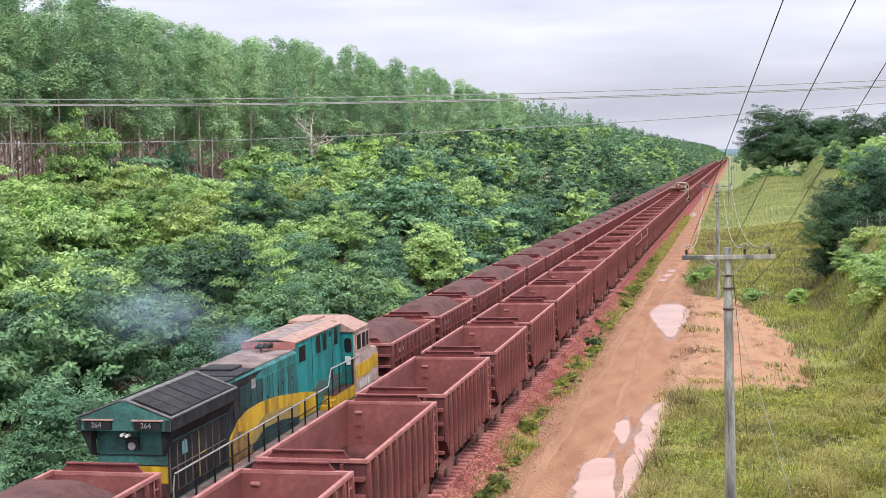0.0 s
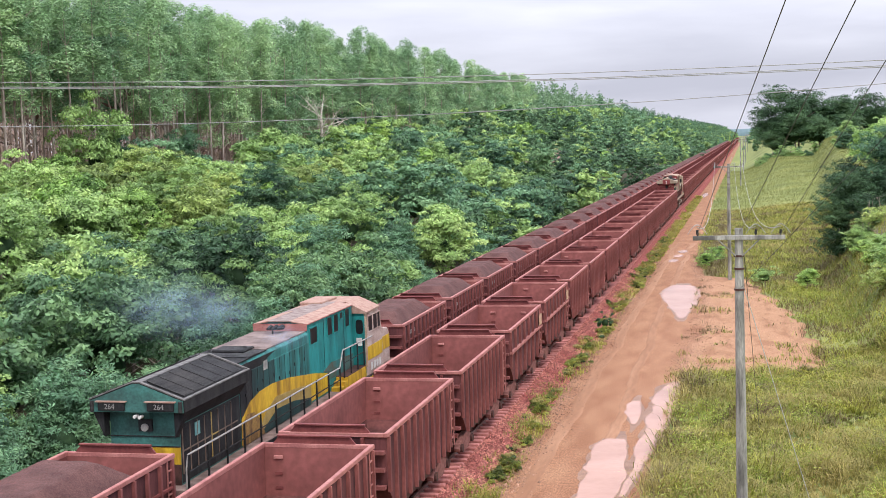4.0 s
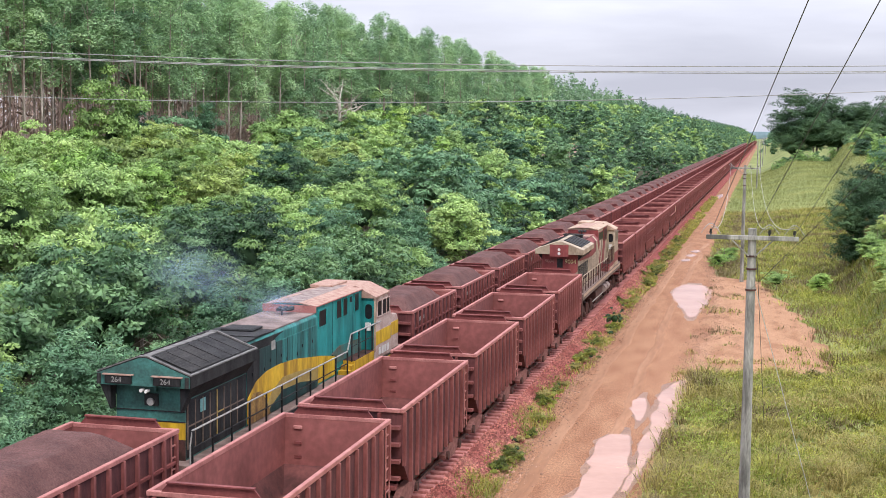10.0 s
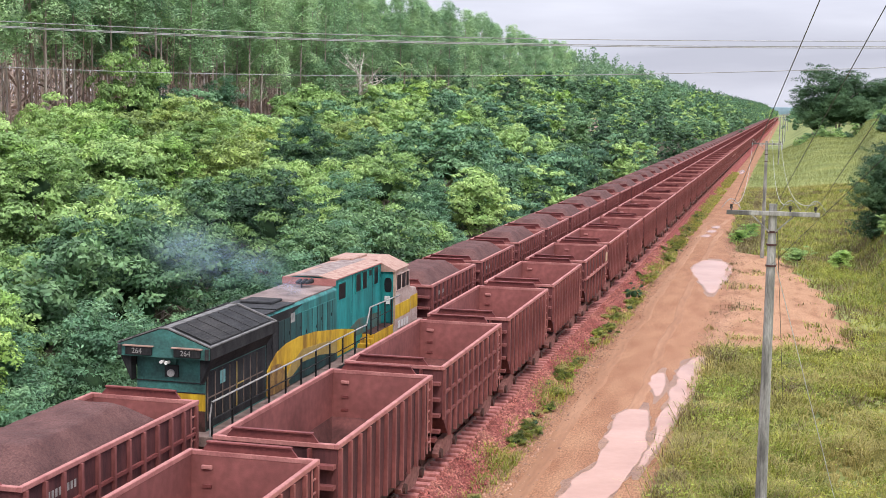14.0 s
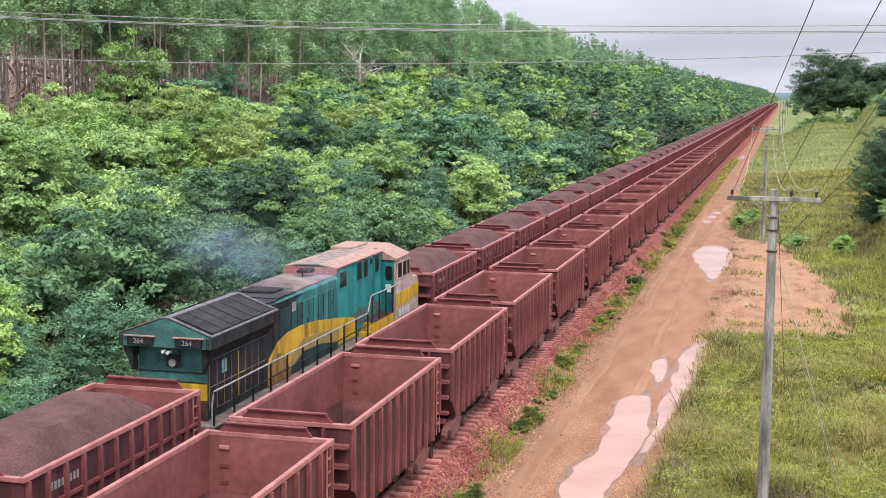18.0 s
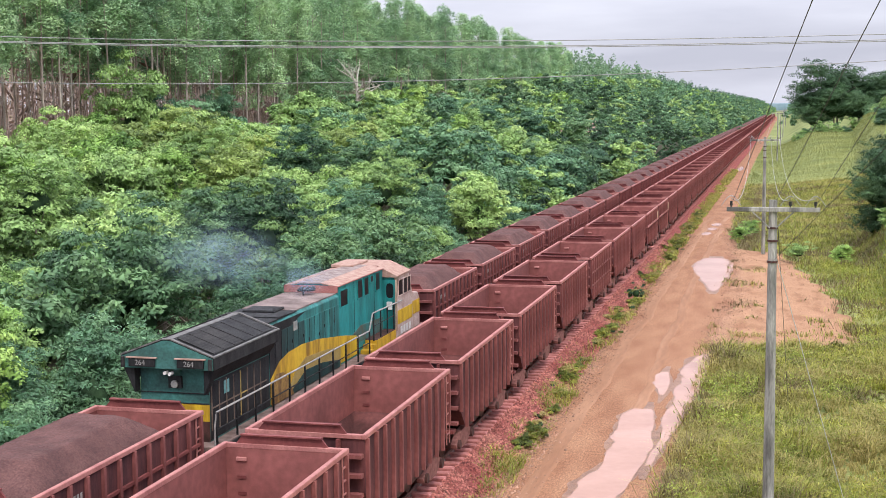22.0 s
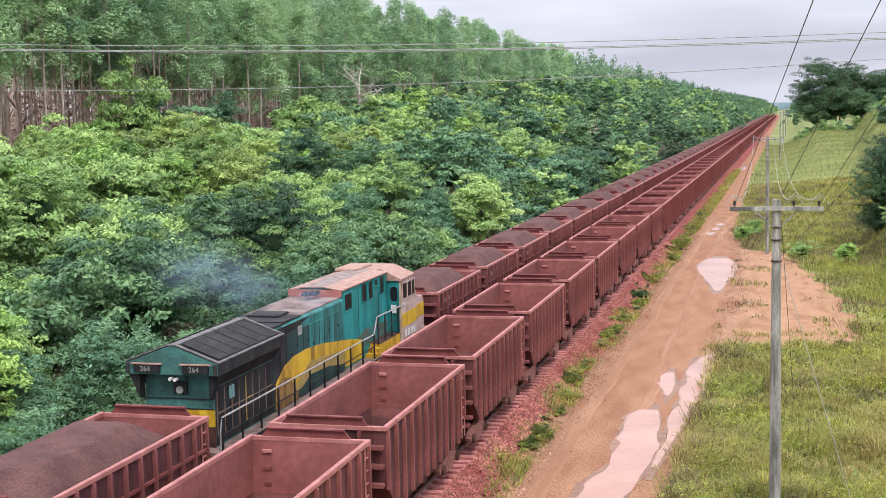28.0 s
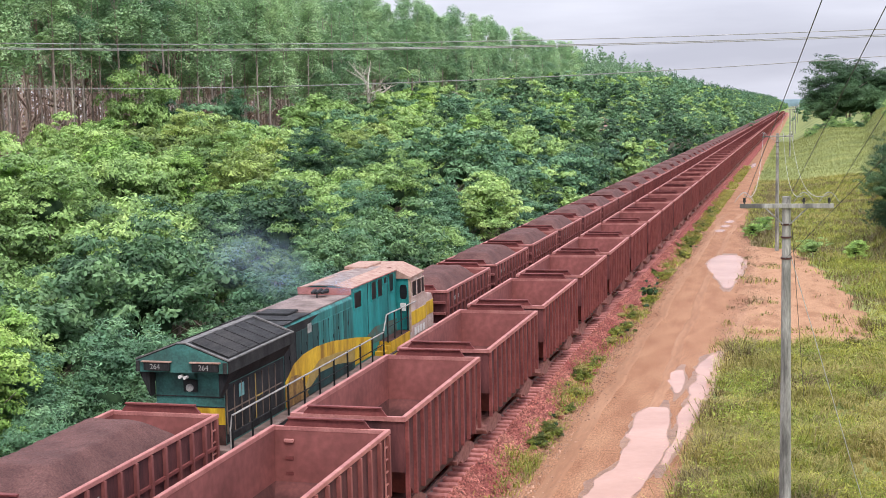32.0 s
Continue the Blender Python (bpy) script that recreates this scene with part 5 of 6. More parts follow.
NEAR = []        # crown meshes for near trees, by leaf colour
MID = []
for i in range(8):
    NEAR.append(crown_mesh(10 + i, 13000, 2.6, 110, 0.088, M_LEAF[(0, 1, 0, 2, 3, 1, 0, 4)[i]], 0.92, 0.55, (0.45, 0.5, 0.4, 0.45, 0.3, 0.45, 0.5, 0.42)[i]))
    MID.append(crown_mesh(30 + i, 5200, 2.6, 70, 0.13, M_LEAF[(0, 1, 0, 2, 3, 1, 0, 4)[i]], 0.92, 0.55))
DENSE = [crown_mesh(60, 15000, 2.5, 190, 0.066, M_CREEPER, 0.92, 0.5, 0.45), crown_mesh(61, 15000, 2.5, 170, 0.066, M_CREEPER, 0.92, 0.5, 0.4)]
TRUNKS = [trunk_mesh("trunk", 5.0, 0.11, 5, 40 + i, M_BARK) for i in range(3)]
LEAF_WORDS = ("mid green", "dark green", "mid green", "yellowish green", "bluish green", "dark green", "mid green", "fresh light green")


def plant_tree(x, y, top, s, i, near, label, group, squash=1.0, name="tree"):
    z0 = float(ground_z(x, y))
    tree = new(name)
    tree.matrix_basis = pose(x, y, z0, 0, 0, rnd.uniform(0, 360))
    zc = top - 2.1 * s * squash
    c = part("crown", DENSE[i % 2] if near == 2 else (NEAR if near else MID)[i], None, tree)
    c.location, c.scale = (0, 0, zc - z0), (s, s, s * squash)
    tk = part("trunk", TRUNKS[i % 3], None, tree)
    g = s * 0.6 if name != "tree" else max(1, s * 0.8)
    tk.scale = (g, g, max(0.4, (zc - z0) / 5.0))
    return tagged(tree, label, name, group=group)


def build_thicket():
    spots = []
    y = 20.0
    while y < 178:
        x = -21.8
        while x > -50.5:
            spots.append((x + rnd.uniform(-1.2, 1.2), y + rnd.uniform(-1.7, 1.7)))
            x -= 4.1 + 0.006 * y
        y += 3.7 + 0.010 * y
    n = 0
    for x, y in spots:
        if x < -(y * 0.66 + 8) or x > -20.8:
            continue
        # darker, bluer growth along the track, lighter yellow-green towards the back
        back = min(1.0, max(0.0, (-23.0 - x) / 14.0))
        i = rnd.choice((1, 5, 4, 4, 0)) if rnd.random() > back + 0.12 else rnd.choice((0, 6, 4, 0, 6, 7, 1)) if y < 75 and x > -34 else rnd.choice((0, 6, 4, 5, 1, 0, 6)) if x > -28 and y > 85 else rnd.choice((0, 2, 6, 3, 7, 0, 7, 6, 3, 2)) if y < 95 else rnd.choice((0, 6, 4, 0, 7, 5, 2, 6, 3))
        plant_tree(x, y, canopy_height(x, y) + rnd.uniform(-1.5, 1.5), rnd.uniform(0.8, 1.45) * (1 + 0.0012 * y), i, y < 105, "bushy %s broad-leaved tree in the trackside thicket" % LEAF_WORDS[i], "thicket trees")
        n += 1
    for x, y, top, s in ((-23.2, 33.8, 5.8, 0.85), (-22.9, 33.2, 3.9, 0.7), (-24.6, 36.6, 5.2, 0.8)):
        plant_tree(x, y, top, s, 7, True, "fresh light green feathery tree at the edge of the thicket", "thicket trees")
    # low bushes down to the track's edge, and light trees against the plantation
    for k in range(30):
        y = 22 + k * 1.5
        plant_tree(-20.9 - rnd.uniform(0, 2.6), y, rnd.uniform(1.2, 3.2), rnd.uniform(0.7, 1.0), (1, 4, 5)[k % 3], True, "low dark green bush at the edge of the tracks", "trackside bushes", 1.0, "bush")
    for x, y, top, s, i in ((-50.5, 98, 14.6, 1.25, 0), (-50, 99, 11.8, 1.2, 4), (-50, 97.5, 9.8, 1.3, 0), (-50.5, 171, 15.5, 1.5, 1), (-50, 176, 14.5, 1.4, 0), (-50.2, 139, 12.6, 1.2, 7), (-50.5, 84, 10.6, 1.0, 6), (-51, 116, 12.8, 1.0, 4), (-50.5, 160, 13.5, 1.3, 6)):
        plant_tree(x, y, top, s, i, True, "light leafy tree before the eucalyptus stems", "thicket trees", 1.5)
    return n


build_thicket()


def joined_woods(name, spots, n, rad, lumps, size, mat, squash, seed, label):
    """Many far crowns in one mesh."""
    V = []
    r = np.random.default_rng(seed)
    for x, y, z, s in spots:
        p, d = lumpy_points(r, n, rad * s, lumps, squash)
        V.append(leaf_cards(r, p, d, size * s, jitter=0.45) + np.array([x, y, z]))
    v = np.concatenate(V)
    ob = new(name, raw_mesh(name, v, quad_faces(len(v) // 4), mat))
    return tagged(ob, label, "woods", kind="stuff")


def build_far_thicket():
    for i, mat in enumerate((M_LEAF[0], M_LEAF[1], M_LEAF[3], M_LEAF[4])):
        for far, y0, y1, step, n, size in ((0, 167.0, 420.0, 3.7, 800, 0.19), (1, 420.0, 2600.0, 7.0, 330, 0.30)):
            spots = []
            y = y0 + i * 2
            while y < y1:
                x = -21.6
                while x > -54:
                    if rnd.random() < (0.15, 0.36, 0.34, 0.04)[i] * (1.15 if far else 1.05):
                        s = rnd.uniform(0.8, 1.7) * (1.35 if far else 1)
                        spots.append((x + rnd.uniform(-1.6, 1.2), y + rnd.uniform(-2, 2), canopy_height(x, y) + rnd.uniform(-2.4, 1.6) - 1.6 * s, s))
                        if x > -25:
                            spots.append((-21.8 + rnd.uniform(-0.8, 0.4), y + rnd.uniform(-2.5, 2.5), rnd.uniform(0.3, 1.6), min(1.0, s * 0.75)))
                    x -= 4.6 if far else 3.8
                y += step + 0.008 * y
            joined_woods("far_thicket", spots, n, 2.5, 22, size, mat, 0.95, 70 + i + 4 * far, "distant dense green thicket beside the tracks")
    spots = []
    for k in range(240):
        y = rnd.uniform(480, 1500)
        x = rnd.uniform(1.5 + (y - 480) * 0.004, 60)
        spots.append((x, y, float(ground_z(x, y)) + rnd.uniform(2, 5), rnd.uniform(1.2, 2.6)))
    joined_woods("far_woods", spots, 170, 2.7, 8, 0.45, M_LEAF[1], 1.0, 90, "distant dark trees beyond the grass strip")


build_far_thicket()


def build_plantation():
    """Tall eucalyptus rows behind the thicket."""
    crowns = []
    for i in range(6):
        r = np.random.default_rng(200 + i)
        # upright plumes that narrow to a rounded head, leaves hanging on the outside of each plume
        n, m = 6400, 26
        cz = r.uniform(0, 1, m) ** 0.9
        cz[:3] = (0.9, 0.97, 0.82)
        ca = r.uniform(0, 6.28, m)
        cr = (1.5 * (1 - 0.75 * cz)) * r.uniform(0.3, 1.0, m)
        c = np.stack([cr * np.cos(ca), cr * np.sin(ca), cz * 10.2], -1)
        g = r.uniform(0.55, 1.0, m) * (1.05 - 0.25 * cz)
        k = r.choice(m, n, p=g ** 2 / (g ** 2).sum())
        d = r.normal(0, 1, (n, 3))
        d /= np.linalg.norm(d, axis=1)[:, None]
        d[:, 2] = np.where(d[:, 2] < -0.35, -d[:, 2], d[:, 2])
        p = c[k] + d * (g[k] * r.uniform(0.7, 1.1, n))[:, None] * np.array([0.95, 0.95, 1.35])
        crowns.append(raw_mesh("crown", leaf_cards(r, p, d, 0.108, 0.36, 0.35, 0.45), quad_faces(n), M_EUCA))
    trunks = []
    for i in range(4):
        r = random.Random(i)
        bm = bmesh.new()
        rod(bm, (0, 0, -1), (0.12 * i, 0.1, 14), 0.10, 7, 0.07)
        rod(bm, (0.12 * i, 0.1, 14), (0, 0, 22.5), 0.08, 6, 0.02)
        for k in range(9):
            a, z = r.uniform(0, 6.3), r.uniform(6, 21)
            rod(bm, (0.06 * i, 0.05, z), (1.3 * math.cos(a), 1.3 * math.sin(a), z + 1.4), 0.035, 4, 0.012)
        trunks.append(mesh_of("trunk", bm, M_EUCABARK))
    k, y = 0, 55.0
    while y < 340 and k < 290:
        for row in range(4 if y < 190 else 2):
            x = -53.0 - row * 3.3 + rnd.uniform(-0.7, 0.7)
            yy = y + rnd.uniform(-1.0, 1.0)
            if x < -(yy * 0.66 + 10):
                continue
            z0 = float(ground_z(x, yy))
            s = rnd.uniform(0.86, 1.03)
            t = new("eucalyptus_tree")
            t.matrix_basis = pose(x, yy, z0, rnd.uniform(-1.5, 1.5), rnd.uniform(-1.5, 1.5), rnd.uniform(0, 360))
            c = part("crown", crowns[rnd.randrange(6)], None, t)
            lift = rnd.uniform(11.5, 16.5) if yy < 125 else rnd.uniform(9.5, 15.0)
            c.location, c.scale = (0, 0, lift * s), (s * 1.5, s * 1.5, s * (24.9 - lift) / 10.8)
            q = part("trunk", trunks[k % 4], None, t)
            q.scale = (1, 1, s)
            tagged(t, "tall slender eucalyptus with a pale bare trunk", "tree", group="eucalyptus rows")
            k += 1
        y += 2.6 + 0.009 * y
    r = np.random.default_rng(5)
    V, W, y, n = [], [], 340.0, 420
    while y < 3600:
        for row in range(2):
            x = -53.0 - row * 5 + rnd.uniform(-1, 1)
            h = rnd.uniform(0.86, 1.08) * (1 - 0.10 * min(1, max(0, y - 500) / 500))
            cz = r.uniform(0, 1, n)
            cz = np.round(cz * 9) / 9
            lump = np.round(cz * 9) * 2.4 + rnd.uniform(0, 6)
            wd = 1.3 * (1.25 - cz) ** 0.5
            dd = r.normal(0, 1, (n, 3))
            dd /= np.linalg.norm(dd, axis=1)[:, None]
            p = np.stack([wd * (np.cos(lump) * 0.8 + dd[:, 0]), wd * (np.sin(lump) * 0.8 + dd[:, 1]), (10 + cz * 13.0) * h + dd[:, 2] * 1.2], -1)
            (W if rnd.random() < (y - 420) / 500 else V).append(leaf_cards(r, p, r.normal(0, 1, (n, 3)), 0.38, 0.4, 0.3) + np.array([x, y, 2.0]))
        y += 3.4 + 0.006 * y
    for nm, vv, mt, lb in (("far_plantation", V, M_EUCAFAR, "distant rows of tall eucalyptus plantation"), ("far_treeline", W, M_LEAF[3], "distant darker line of tall trees")):
        v = np.concatenate(vv)
        tagged(new(nm, raw_mesh(nm, v, quad_faces(len(v) // 4), mt)), lb, "woods", kind="stuff")
    # inner rows: leaves high up, bare stems below
    V, bm = [], bmesh.new()
    for j in range(640):
        y = rnd.uniform(60, 300)
        x = -67 - rnd.random() ** 1.3 * 45
        if x < -(y * 0.68 + 12):
            continue
        p = np.stack([r.normal(0, 1.1, 150), r.normal(0, 1.1, 150), 13.5 + 11 * r.uniform(0, 1, 150) ** 0.8], -1)
        V.append(leaf_cards(r, p, r.normal(0, 1, (150, 3)), 0.36, 0.4, 0.6, 0.5) + np.array([x, y, 2.0]))
    st = np.array([(-0.09, -0.05), (0.09, -0.05), (0, 0.1)])
    sv, sf = [], []
    for j in range(4200):
        y = rnd.uniform(55, 330)
        x = -56 - rnd.random() * 90
        if x < -(y * 0.68 + 12):
            continue
        b = len(sv)
        dx, dy, g = rnd.uniform(-1.4, 1.4), rnd.uniform(-1.4, 1.4), rnd.uniform(0.3, 1.0)
        for z, q in ((1.0, 1.0), (22.0, 0.5)):
            sv += [(x + a * q * g + (dx if z > 5 else 0), y + c * q * g + (dy if z > 5 else 0), z) for a, c in st]
        sf += [(b + i, b + (i + 1) % 3, b + 3 + (i + 1) % 3, b + 3 + i) for i in range(3)]
    # tangle of dry twigs and undergrowth between the stems
    m = 42000
    ty = r.uniform(55, 330, m)
    tx = -57 - 95 * r.uniform(0, 1, m)
    ok = tx > -(ty * 0.68 + 14)
    tp = np.stack([tx, ty, 2.2 + 18 * r.uniform(0, 1, m) ** 1.4], -1)[ok]
    tw = leaf_cards(r, tp, r.normal(0, 1, (len(tp), 3)), 0.85, 0.16, 0.0, 1.0)
    tagged(new("plantation_twigs", raw_mesh("plantation_twigs", tw, quad_faces(len(tp)), M_TWIG)), "dry brown undergrowth between the eucalyptus stems", "undergrowth", kind="stuff")
    v = np.concatenate(V)
    tagged(new("plantation_depth", raw_mesh("plantation_depth", v, quad_faces(len(v) // 4), M_EUCA)), "foliage of the inner eucalyptus rows", "woods", kind="stuff")
    tagged(new("plantation_stems", raw_mesh("plantation_stems", np.array(sv), np.array(sf), M_STEM)), "crowded pinkish brown stems of the inner plantation", "woods", kind="stuff")


build_plantation()


def build_special_trees():
    # bare pale tree and a palm at the thicket's upper edge
    t = new("dead_tree")
    t.matrix_basis = pose(-49.5, 153, float(ground_z(-49.5, 153)) + 3.2)
    r = random.Random(4)
    bm = bmesh.new()
    rod(bm, (0, 0, -4.2), (0, 0, 9.5), 0.2, 7, 0.16)
    part("trunk", bm, M_DEAD, t)
    for k in range(11):
        a = 2 * math.pi * k / 11
        bm = bmesh.new()
        q, z = r.uniform(2.0, 3.9), r.uniform(6.6, 9.5)
        e = Vector((q * math.cos(a), q * math.sin(a), z + r.uniform(0.4, 3.4)))
        rod(bm, (0, 0, z), e, 0.075, 5, 0.03)
        for j in range(6):
            m = Vector((0, 0, z)).lerp(e, r.uniform(0.3, 0.98))
            rod(bm, m, m + Vector((r.uniform(-1, 1), r.uniform(-1, 1), r.uniform(-0.5, 1.3))), 0.035, 4, 0.012)
        part("branch", bm, M_DEAD, t)
    tagged(t, "bare pale dead tree standing above the thicket", "tree")
    for x, y, h in ((-48.5, 168, 13.6), (-40, 420, 12.0), (-36, 450, 11.5), (17, 105, 7.0)):
        p = new("palm_tree")
        p.matrix_basis = pose(x, y, float(ground_z(x, y)))
        bm = bmesh.new()
        rod(bm, (0, 0, -1), (0.2, 0, h), 0.16, 7, 0.12)
        part("trunk", bm, M_BARK, p)
        for k in range(12):
            a = 2 * math.pi * k / 12 + r.uniform(-0.2, 0.2)
            rise = r.uniform(0.4, 1.5)
            vs, fs = [], []
            for j in range(9):
                u = j / 8
                c = Vector((math.cos(a) * 3.0 * u, math.sin(a) * 3.0 * u, rise * 2.4 * u - 2.6 * u * u))
                w = 0.75 * math.sin(math.pi * min(1, u * 0.9 + 0.1)) + 0.03
                sd = Vector((-math.sin(a), math.cos(a), -0.35))
                so = Vector((math.sin(a), -math.cos(a), -0.35))
                b = len(vs)
                q = Vector((math.cos(a), math.sin(a), -0.3)) * 0.25
                vs += [c, c + sd * w + q, c + sd * w * 0.95 + q * 1.35, c + so * w + q, c + so * w * 0.95 + q * 1.35, c + q * 0.3]
                fs += [(b, b + 1, b + 2, b + 5), (b, b + 5, b + 4, b + 3)]
            ob = part("frond", raw_mesh("frond", np.array([list(v) for v in vs]), np.array(fs), M_LEAF[1 if k % 2 else 0]), None, p)
            ob.location = (0.2, 0, h)
        tagged(p, "palm with arching green fronds", "palm tree")


build_special_trees()


def build_right_bank():
    # old broad tree far along the strip, dark creeper-hung trees and shrubs on the bank
    for x, y, top, s, i, sq in ((15.5, 430, 25.5, 4.4, 1, 0.9), (14.5, 426, 17.5, 3.6, 5, 0.9), (20.5, 428, 17.0, 3.6, 1, 0.9), (9.5, 424, 19, 3.2, 5, 0.9), (9.0, 424, 12.0, 2.6, 5, 0.9), (25, 428, 16, 3.4, 5, 0.9), (22, 436, 23.0, 4.4, 1, 0.9), (8.5, 432, 14.5, 2.8, 4, 0.9), (30, 440, 22, 4.4, 1, 0.9), (40, 450, 23, 4.6, 0, 0.9)):
        plant_tree(x, y, top, s, i, 2, "broad dark green tree at the far end of the grass strip", "", sq)
    for k in range(9):
        x, y = 4.5 + 2.6 * k + rnd.uniform(-0.6, 0.6), 405 + rnd.uniform(-6, 12)
        plant_tree(x, y, float(ground_z(x, y)) + rnd.uniform(1.4, 3.0), rnd.uniform(0.9, 1.4), (0, 1, 6, 5)[k % 4], False, "dense shrub at the far end of the grass strip", "strip end shrubs", 1.0, "shrub")
    for x, y, top, s, i in ((8.4, 118, 8.3, 1.3, 1), (7.5, 116.5, 5.9, 0.95, 5), (7.9, 117, 3.6, 1.05, 1), (9.6, 115, 6.6, 1.2, 1), (10.6, 120, 9.6, 1.6, 5), (12.8, 121, 10.6, 1.6, 4), (15, 125, 12.4, 1.7, 0), (18, 131, 13.2, 1.8, 1)):
        plant_tree(x, y, top, s, i, 2 if i in (1, 5) else 1, "dark tree hung with creepers on the grassy bank", "bank trees")
    for k in range(34):
        y = rnd.uniform(130, 330)
        x = bank_foot(y) + rnd.uniform(7, 26)
        s = rnd.uniform(0.9, 2.0)
        plant_tree(x, y, float(ground_z(x, y)) + rnd.uniform(2.2, 4.4) * s ** 0.5, s, rnd.randrange(8), False, "bushy tree on top of the bank", "bank trees")
    for k in range(40):
        y = rnd.uniform(80, 114)
        x = bank_foot(y) + rnd.uniform(2.8, 8.0)
        s = rnd.uniform(0.3, 0.75)
        i = (7, 2, 7, 3, 0, 6)[k % 6]
        plant_tree(x, y, float(ground_z(x, y)) + rnd.uniform(0.4, 1.5), s, i, True, "low light green shrub on the bank", "bank shrubs", 0.8, "shrub")
    for x, y, top, s, i in ((1.2, 106, 0.7, 0.42, 0), (4.3, 104, 0.9, 0.45, 7), (-3.9, 123, 0.5, 0.42, 7), (-2.9, 130, 0.5, 0.42, 7), (-3.4, 127, 0.3, 0.4, 2)):
        plant_tree(x, y, top, s, i, True, "leafy green bush at the edge of the clearing", "clearing bushes", 0.75, "bush")


build_right_bank()


def build_weeds():
    """Clumps of weeds along the foot of the ballast, and one small bush."""
    me = [crown_mesh(300 + i, 1100, 0.5, 16, 0.10, (M_GRASS, M_STRAW, M_GRASS)[i], 0.75, 1.2, 0.11) for i in range(3)]
    dry = crown_mesh(310, 420, 0.5, 14, 0.08, M_STRAW, 0.6, 0.8, 0.15)
    for k in range(130):
        y = 34 + k * 1.0 + rnd.uniform(-0.8, 0.8)
        if noise.noise(Vector((y * 0.13, 2.0, 0.0))) < -0.22:
            continue
        x = -9.15 + rnd.uniform(-0.55, 0.5)
        straw = k % 4 == 1
        w = new("weed_clump", dry if straw else me[k % 3])
        s = rnd.uniform(0.7, 1.5)
        w.matrix_basis = pose(x, y, float(ground_z(x, y)) + 0.16, 0, 0, rnd.uniform(-25, 25)) @ Matrix.Diagonal((s * 0.85, s * 1.6, s * 0.8, 1))
        tagged(w, "dry straw-coloured weeds beside the ballast" if straw else "low clump of green weeds beside the ballast", "weeds", group="trackside weeds")
    b = new("bush", crown_mesh(320, 700, 0.62, 8, 0.075, M_LEAF[1], 1.25, 0.6, 0.35))
    b.matrix_basis = pose(-8.75, 82.7, -0.15)
    tagged(b, "small round dark green bush beside the road", "bush")


build_weeds()


def patchy(x, y, size, seed):
    """Smooth random field, about -1 to 1, with patches of the given size."""
    g = np.random.default_rng(seed).uniform(-1, 1, (256, 256))
    u, v = x / size + 400, y / size + 400
    i, j = np.floor(u).astype(int), np.floor(v).astype(int)
    a, b = u - i, v - j
    a, b = a * a * (3 - 2 * a), b * b * (3 - 2 * b)
    i, j, k, m = i % 256, j % 256, (i + 1) % 256, (j + 1) % 256
    return (g[i, j] * (1 - a) + g[k, j] * a) * (1 - b) + (g[i, m] * (1 - a) + g[k, m] * a) * b


